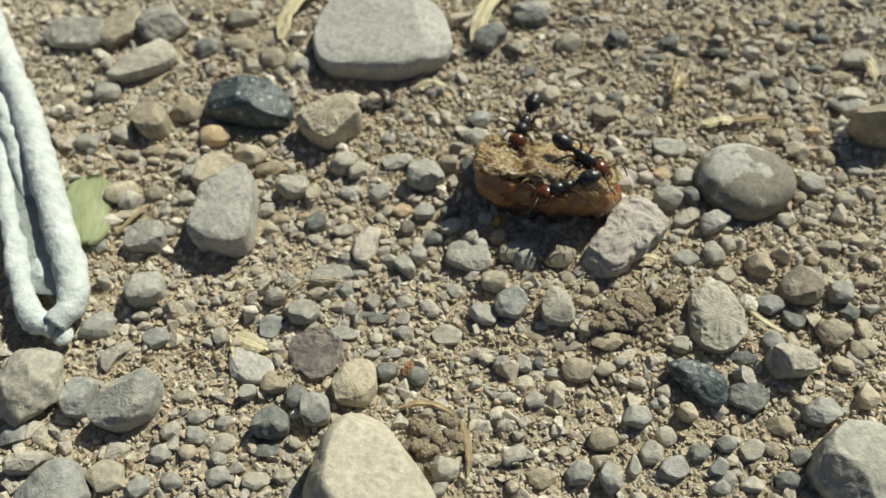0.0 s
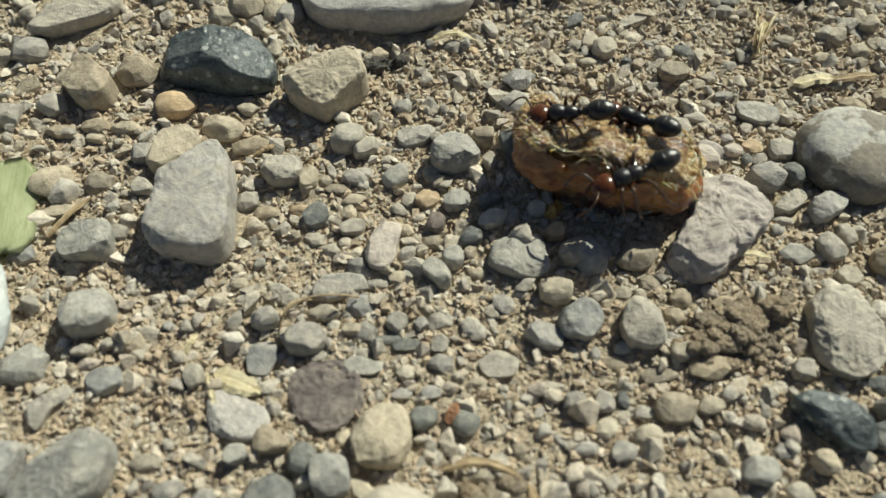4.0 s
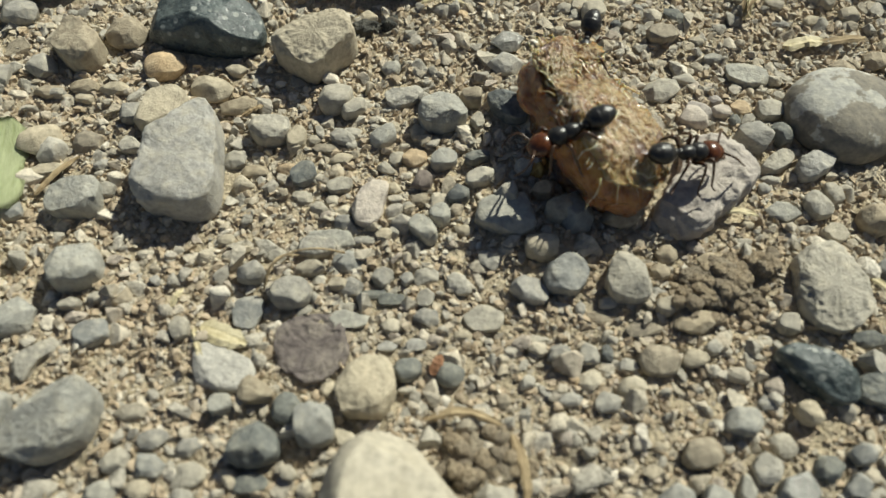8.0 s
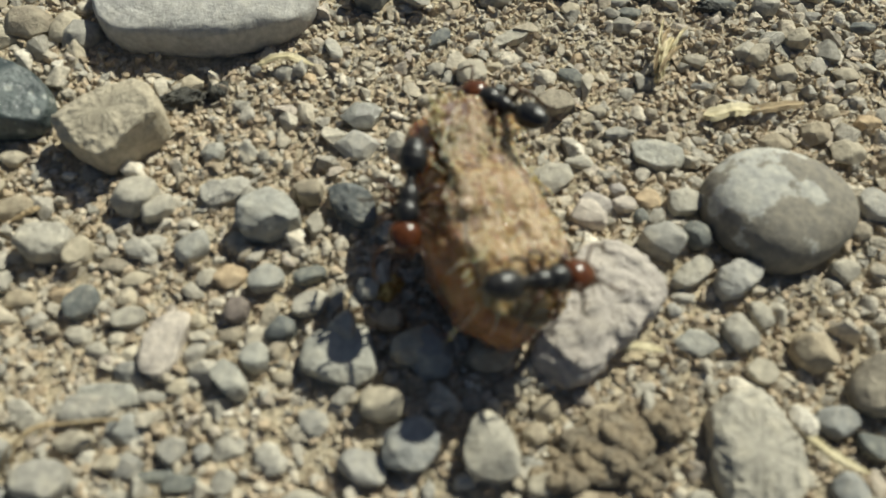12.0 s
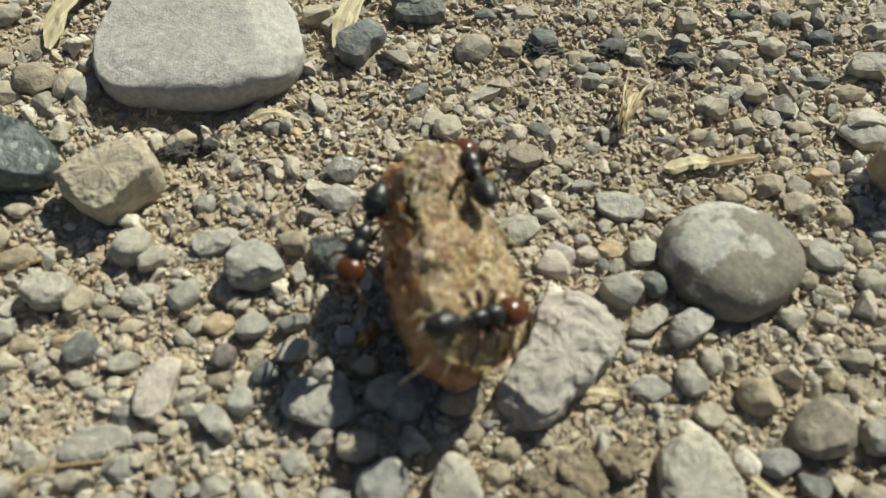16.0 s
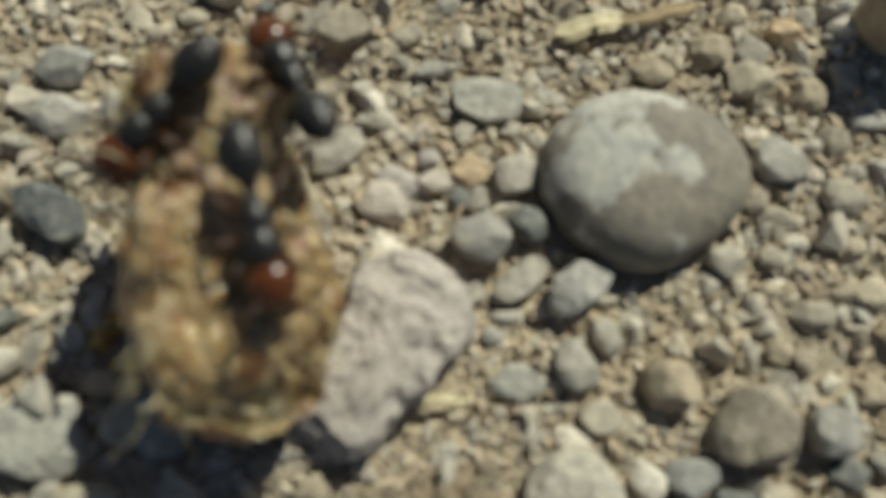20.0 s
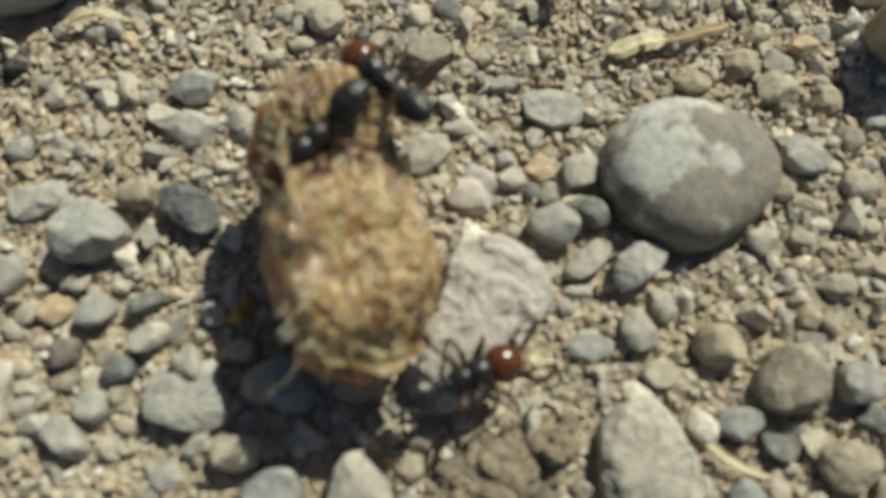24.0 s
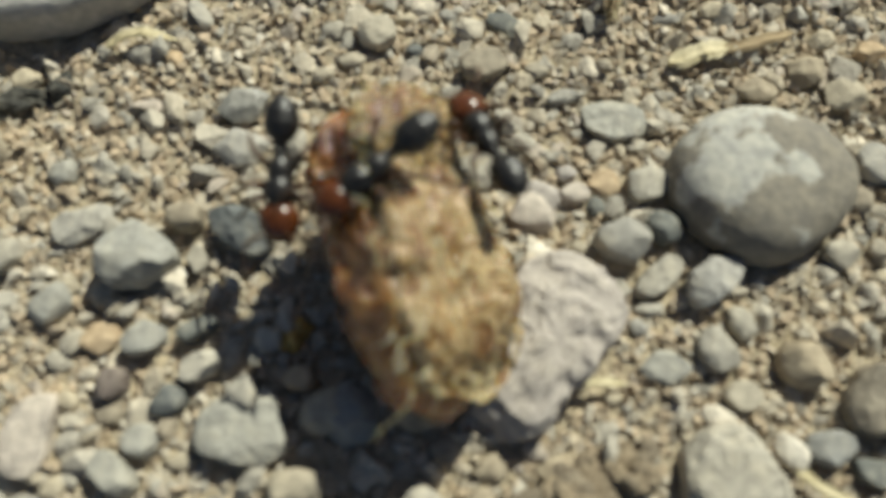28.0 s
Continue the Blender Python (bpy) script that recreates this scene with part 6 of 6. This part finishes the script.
ANT_B_ROWS = [
    (0, 20.87, -0.29, 9.00, -22),
    (0.5, 20.47, -1.49, 9.02, -8),
    (1, 20.72, -0.39, 9.04, -9),
    (1.5, 19.20, -1.08, 9.06, -26),
    (2, 19.55, -3.24, 9.08, -17),
    (2.5, 20.43, -3.27, 9.10, -30),
    (3, 19.15, -1.72, 9.62, -40),
    (3.25, 19.28, -1.46, 9.38, 39),
    (3.5, 19.40, -1.21, 9.14, 118),
    (4.5, 16.34, 2.44, 7.94, 160),
    (5.5, 13.28, 6.08, 6.75, 202),
    (6, 14.30, 5.92, 6.30, 178),
    (6.5, 17.42, 8.18, 5.00, 151),
    (6.75, 16.97, 9.44, 5.00, 103),
    (7, 16.52, 10.70, 5.00, 54),
    (7.25, 15.04, 7.90, 5.98, -25),
    (7.5, 13.56, 5.10, 6.95, -103),
    (8, 14.46, 5.06, 7.00, -100),
    (8.25, 14.95, 5.14, 7.03, -150),
    (8.5, 15.44, 5.22, 7.05, -200),
    (9, 13.56, 6.44, 7.10, -186),
    (9.5, 16.50, 5.35, 7.65, -163),
    (10, 16.24, 7.07, 7.70, -218),
    (10.5, 20.22, 7.10, 7.91, -217),
    (11, 19.91, 7.24, 8.17, -228),
    (11.5, 18.55, 7.26, 8.42, -215),
    (13.5, 20.89, 5.60, 9.07, -225),
    (14, 20.69, 5.18, 9.40, -227),
    (15, 20.39, 6.02, 9.97, -237),
    (16, 19.26, 5.40, 9.99, -248),
    (17, 20.44, 4.08, 9.96, -253),
    (18, 21.07, 4.55, 10.30, -228),
    (18.5, 21.13, 6.05, 10.60, -233),
    (19, 23.01, 6.13, 10.62, -228),
    (20, 23.38, 5.63, 10.56, -238),
    (20.5, 23.27, 5.96, 10.63, -255),
    (22.5, 22.23, 5.67, 9.57, -226),
    (23, 22.90, 6.45, 9.53, -264),
    (24, 21.58, 7.14, 9.12, -228),
    (24.5, 22.87, 6.45, 8.51, -275),
    (25, 24.17, 5.75, 7.89, -322),
    (26, 23.06, 6.60, 8.12, -276),
    (27, 23.24, 6.67, 8.54, -245),
    (28, 23.76, 4.09, 8.74, -245),
]
ANT_C_ROWS = [
    (0, 19.60, -5.01, 8.50, -159),
    (0.5, 18.96, -6.12, 8.52, -147),
    (1, 20.17, -5.78, 8.54, -143),
    (1.5, 17.83, -5.74, 8.56, -154),
    (2, 16.28, -7.99, 9.08, -170),
    (2.5, 17.71, -9.03, 9.10, -175),
    (3, 17.63, -6.98, 9.12, -176),
    (3.5, 18.25, -6.54, 9.14, -166),
    (5.5, 16.56, -8.07, 8.75, -145),
    (6, 16.88, -8.55, 9.30, -177),
    (6.5, 15.13, -9.10, 9.35, -144),
    (7, 12.47, -9.05, 9.40, -139),
    (7.5, 11.70, -9.69, 9.45, -142),
    (8, 13.37, -8.03, 9.50, -153),
    (8.5, 13.55, -6.18, 9.55, -146),
    (9, 13.40, -3.92, 9.60, -95),
    (9.5, 12.14, -3.07, 9.65, -72),
    (10, 11.28, -3.58, 9.70, -74),
    (10.5, 13.79, -2.15, 9.81, -92),
    (11, 13.55, -2.03, 9.93, -96),
    (11.5, 12.76, -3.42, 9.48, -84),
    (13.5, 12.62, 0.53, 9.73, -120),
    (14, 12.50, -2.18, 9.16, -112),
    (15, 13.15, -0.56, 10.02, -107),
    (16, 11.17, -1.63, 10.02, -104),
    (17, 12.25, -2.24, 10.07, -102),
    (18, 15.28, 0.62, 10.78, -99),
    (19, 17.75, 1.31, 10.79, -117),
    (20, 17.49, 3.28, 11.26, -133),
    (20.5, 17.75, 2.57, 11.15, -136),
    (22.5, 18.76, 2.80, 10.19, -135),
    (23, 17.36, 2.49, 10.04, -137),
    (24, 17.62, 3.15, 9.69, -136),
    (25, 16.58, 3.26, 9.70, -139),
    (26, 17.15, 1.89, 9.70, -141),
    (27, 16.89, 2.02, 10.09, -128),
    (28, 17.41, 1.43, 11.08, -144),
]


def morsel():
    """A ragged layered slab of food 19 x 10 x 7 mm; its long side lies along x."""
    thing = tagged(new("food_morsel"), "moist amber food morsel with pale porous crust", "food")
    rng = random.Random(5)

    def layer(name, w, d, z0, z1, mat, seed, wrinkle, label, square=5.0, x=0.0, y=0.0):
        bm = bmesh.new()
        bmesh.ops.create_cube(bm, size=1.0)
        bmesh.ops.subdivide_edges(bm, edges=bm.edges[:], cuts=7, use_grid_fill=True)
        for v in bm.verts:
            p = v.co * 2
            v.co = p / (abs(p.x) ** square + abs(p.y) ** square + abs(p.z) ** square) ** (1 / square) / 2
        bmesh.ops.subdivide_edges(bm, edges=bm.edges[:], cuts=8, use_grid_fill=True)
        for v in bm.verts:
            f, g, h = v.co.x * 2, v.co.y * 2, v.co.z + 0.5
            wide = 1.0 - 0.03 * f * f + 0.04 * math.sin(2.6 * f + 0.6) + 0.035 * math.sin(7.0 * f) + 0.05 * f - 0.16 * max(0.0, (f - 0.35) / 0.65) ** 2
            long = 1.0 - 0.03 * g * g + 0.04 * math.sin(4.0 * g + 1.0)
            sway = 0.35 * math.sin(2.2 * f)
            top = max(0.0, h - 0.3) / 0.7
            z = z0 + h * (z1 - z0) + (0.5 * math.sin(2.4 * f + 0.8) - 0.3 * g * g) * top
            # the near end slopes away; a bite has been taken out of the far half
            z -= 1.7 * min(1.0, max(0.0, (f - 0.72) / 0.28)) ** 1.3 * top * (z1 > 1.0)
            bite = math.exp(-((f + 0.42) / 0.2) ** 2 - ((g + 0.5) / 0.62) ** 2)
            z -= 1.1 * bite * top * (z1 > 2.0)
            v.co = Vector((v.co.x * w * long + x, v.co.y * d * wide * (1.0 - 0.03 * (z + 2.0)) + sway + y, z)) * MM
        roughen(bm, 0.00075, 190.0, seed)
        # folds and wrinkles: ridges that run along warped lines
        bm.normal_update()
        for v in bm.verts:
            p = v.co * 1.0
            warp = noise.noise_vector(p * 330.0) * 0.0016
            q = (p + warp) * 620.0
            fold = 1.0 - 2.2 * abs(noise.noise(q + Vector((seed, 3, 5))))
            small = 1.0 - 2.0 * abs(noise.noise(q * 2.9 + Vector((1, seed, 2))))
            lump = noise.noise(q * 1.6 + Vector((4, 4, seed)))
            dome = 0.55 - noise.voronoi(q * 1.75)[0][0]
            v.co += v.normal * (0.35 * fold + 0.35 * small + 0.7 * lump + 1.0 * dome) * wrinkle
        roughen(bm, wrinkle * 0.18, 1900.0, seed + 2)
        return part(name, bm, mat, thing, label)

    # inset underside; the shadow beneath the slab is put into its dark colour
    layer("base_layer", 15.0, 6.6, -5.6, 0.2, SHADED_FLESH, 1, 0.00024, "moist underside coloured dark for shade", 4.0, 0.6, 0.9)
    layer("flesh", 18.4, 9.6, -2.1, 2.7, AMBER, 1, 0.00026, "glistening amber flesh", 6.0, 0.15, 0.0)
    layer("crust", 18.3, 9.7, 1.7, 3.4, CRUST, 1, 0.00023, "pale porous wrinkled crust", 8.0, -0.2, 0.25)
    flakes = ((-7.6, 1.4, 4.6, 6.4, 1.6, 20, -14), (-7.4, -2.6, 4.2, 3.6, 1.3, -30, 10), (4.2, 2.6, 4.2, 3.2, 1.2, 40, 6), (0.5, -4.1, 3.6, 1.6, 1.0, 8, 0))
    for k, (x, y, w, d, h, r, tip) in enumerate(flakes):
        flake = part("flake", lump_mesh(w, d, h, k + 31, 5), CRUST, thing)
        flake.matrix_basis = pose(x * MM, y * MM, 1.9 * MM, rng.uniform(-8, 8), tip, r)
    # fibres that lie in curls on the crust, and a thin rim round the hollow end
    for k in range(72):
        x, y, way, length = rng.uniform(-8.4, 7.6), rng.uniform(-3.9, 4.1), rng.uniform(-0.6, 0.6), rng.uniform(1.0, 3.4)
        pts = []
        for q in range(5):
            way += rng.uniform(-0.6, 0.6)
            x, y = x + math.cos(way) * length / 4, y + math.sin(way) * length / 4
            top = 3.35 + 0.5 * math.sin(2.4 * x / 9.2 + 0.8) - 0.3 * (y / 4.8) ** 2 - 1.7 * max(0.0, (x / 9.2 - 0.72) / 0.28) ** 1.3 - 1.1 * math.exp(-((x / 9.2 + 0.42) / 0.2) ** 2 - ((y / 4.8 + 0.5) / 0.62) ** 2)
            pts.append(Vector((x, y, top + rng.uniform(-0.1, 0.22) - 0.25 * (q in (0, 4)))) * MM)
        line = spline(pts, 12)
        part("fibre", tube(line, [(0.06 + 0.06 * (k % 3 == 0)) * MM * (1.05 - 0.05 * q) for q in range(13)], 6, 0.00005, k + 60, 1300.0), STRAND, thing)
    # a ragged fringe of short wisps round the upper rim
    for k in range(30):
        a = math.pi * (0.35 + 1.3 * (k + rng.uniform(0, 1)) / 30)
        x, y = 9.0 * math.copysign(abs(math.cos(a)) ** 0.4, math.cos(a)), 4.7 * math.copysign(abs(math.sin(a)) ** 0.4, math.sin(a))
        z, out = rng.uniform(1.8, 3.3) - 1.2 * max(0.0, x / 9 - 0.7), rng.uniform(0.3, 1.1)
        way = a + rng.uniform(-0.9, 0.9)
        pts = [Vector((x * 0.94, y * 0.93, z)) * MM, Vector((x + math.cos(way) * out * 0.4, y + math.sin(way) * out * 0.4, z + rng.uniform(-0.1, 0.5))) * MM,
               Vector((x + math.cos(way) * out, y + math.sin(way) * out, z + rng.uniform(-0.7, 0.6))) * MM]
        part("wisp", tube(spline(pts, 6), [0.09 * MM * (1 - 0.11 * q) for q in range(7)], 5), STRAND, thing)
    return thing


def ellipsoid(w, d, h, x=0.0, z=0.0, seed=0, pear=0.0, rings=3):
    bm = bmesh.new()
    bmesh.ops.create_icosphere(bm, subdivisions=rings, radius=0.5)
    for v in bm.verts:
        f = 1.0 + pear * v.co.x * 2
        v.co = Vector((v.co.x * w + x, v.co.y * d * f, v.co.z * h * f + z)) * MM
    return bm


def merged(*meshes):
    out = bmesh.new()
    for bm in meshes:
        data = bpy.data.meshes.new("piece")
        bm.to_mesh(data)
        bm.free()
        out.from_mesh(data)
        bpy.data.meshes.remove(data)
    return out


def gaster_mesh(s):
    bm = ellipsoid(3.3 * s, 2.45 * s, 2.25 * s, -3.3 * s, 0.12 * s, pear=0.14, rings=5)
    for v in bm.verts:
        # overlapping plates, each a little proud of the next
        f = (v.co.x / (s * MM) + 4.95) / 3.3
        step = 0.045 * ((f * 3.6) % 1.0)
        v.co.y *= 1.0 - step
        v.co.z = 0.12 * s * MM + (v.co.z - 0.12 * s * MM) * (1.0 - step)
    return bm


LEGS = (("fore", 1.5, 52, 1.8), ("mid", 0.9, 92, 1.9), ("hind", 0.3, 134, 2.3))


def ant(label):
    """An ant about 7.5 mm long that heads along +x; the origin lies in its trunk."""
    thing = tagged(new("ant"), label, "ant", "ants on the food")
    s = 0.90
    head = part("head", merged(ellipsoid(2.9 * s, 2.7 * s, 2.15 * s, 3.5 * s, -0.05 * s, pear=-0.14, rings=4)), HEAD_RED, thing, "dark red shiny head")
    for side in (-1, 1):
        jaw = spline([Vector((4.5, 0.75 * side, -0.3)) * s * MM, Vector((5.1, 0.6 * side, -0.4)) * s * MM, Vector((5.4, 0.1 * side, -0.45)) * s * MM], 6)
        part("mandible", tube(jaw, [0.26 * s * MM * (1 - 0.1 * k) for k in range(7)], 6), LEG_DARK, head)
        feel = spline([Vector(p) * s * MM for p in ((4.2, 0.5 * side, 0.45), (4.9, 1.7 * side, 1.0), (6.0, 2.2 * side, 0.5), (7.2, 1.9 * side, -0.3))], 12)
        part("antenna", tube(feel, [(0.13 if k < 6 else 0.11) * s * MM for k in range(13)], 6), LEG_DARK, head)
        bm = ellipsoid(0.42 * s, 0.2 * s, 0.42 * s, 3.6 * s, 0.25 * s)
        bmesh.ops.translate(bm, verts=bm.verts[:], vec=(0, 1.1 * s * side * MM, 0))
        part("eye", bm, CHITIN, head, "tiny black eye")
    part("trunk", merged(ellipsoid(2.4 * s, 2.05 * s, 2.0 * s, 1.4 * s, 0.15 * s, pear=0.1), ellipsoid(2.4 * s, 1.7 * s, 1.75 * s, 0.1 * s, 0.0, pear=0.08), ellipsoid(1.1 * s, 1.05 * s, 1.05 * s, 2.4 * s, 0.05 * s)), CHITIN, thing)
    part("waist", merged(ellipsoid(0.9 * s, 0.8 * s, 1.0 * s, -1.0 * s, 0.1 * s), ellipsoid(0.9 * s, 1.0 * s, 1.1 * s, -1.65 * s, 0.1 * s)), CHITIN, thing)
    part("gaster", gaster_mesh(s), CHITIN, thing, "glossy black gaster")
    legs = []
    for pair, (_, x, angle, reach) in enumerate(LEGS):
        for side in (-1, 1):
            out = Vector((math.cos(radians(angle)), side * math.sin(radians(angle)), 0)) * s
            line = spline([Vector((0, 0, 0)), out * 0.5 * MM + Vector((0, 0, -0.1)) * MM, out * reach * 0.75 * MM + Vector((0, 0, 0.85)) * MM,
                           out * reach * 1.25 * MM + Vector((0, 0, -0.2)) * MM, out * reach * 1.65 * MM + Vector((0, 0, -1.45)) * MM, out * reach * 2.0 * MM + Vector((0, 0, -1.6)) * MM], 18)
            leg = part("leg", tube(line, [np.interp(k / 18, (0, 0.2, 0.45, 0.7, 1), (0.24, 0.25, 0.17, 0.12, 0.07)) * s * MM for k in range(19)], 7), LEG_DARK, thing)
            rest = Vector((x * s, 0.5 * s * side, -0.35 * s)) * MM
            leg.location = rest
            legs.append((leg, rest, side, pair))
    return thing, legs


FOOD = morsel()
ANT_LABELS = ("black ant with dark red head, tugging the food", "black ant with red head gripping the far edge", "black ant with dark red head chewing the crust")
ANTS = [ant(text) for text in ANT_LABELS]


def motions():
    walk(FOOD, [(t, pose(x * MM, (y + np.interp(t, (9, 14), (0.5, 0.0))) * MM, np.interp(t, (0, 5, 10, 16, 21, 23, 25, 26, 28), (3.2, 3.4, 4.3, 6.4, 7.0, 6.5, 5.4, 5.3, 6.0)) * MM, np.interp(t, (0, 3, 6, 9, 13, 16, 19, 21, 24, 28), (-22, -20, -16, -22, -36, -34, -20, -18, -24, -42)), np.interp(t, (0, 10, 15, 21, 25, 28), (2, 2, 10, 10, 6, 8)), r)) for t, x, y, r in MORSEL_ROWS])
    for n, ((thing, legs), rows) in enumerate(zip(ANTS, (ANT_A_ROWS, ANT_B_ROWS, ANT_C_ROWS))):
        walk(thing, [(t, pose(x * MM, (y + np.interp(t, (9, 14), (0.5, 0.0)) * (z > 4.5)) * MM, (z - np.interp(t, (9, 14, 17, 21, 25), (1.2, 0.4, 0.0, -0.6, 0.2)) * (z > 4.5)) * MM, 0, 17.0 if z > 4.5 else 4.0, r)) for t, x, y, z, r in rows])
        for leg, rest, side, pair in legs:
            steps = []
            for k in range(57):
                phase = k * 1.9 + pair * 2.1 + (side + 1) * 1.6 + n
                steps.append((k * 0.5, Matrix.Translation(rest) @ pose(0, 0, 0, 7 * math.sin(phase * 1.3) * side, 0, 13 * math.sin(phase))))
            walk(leg, steps)


motions()
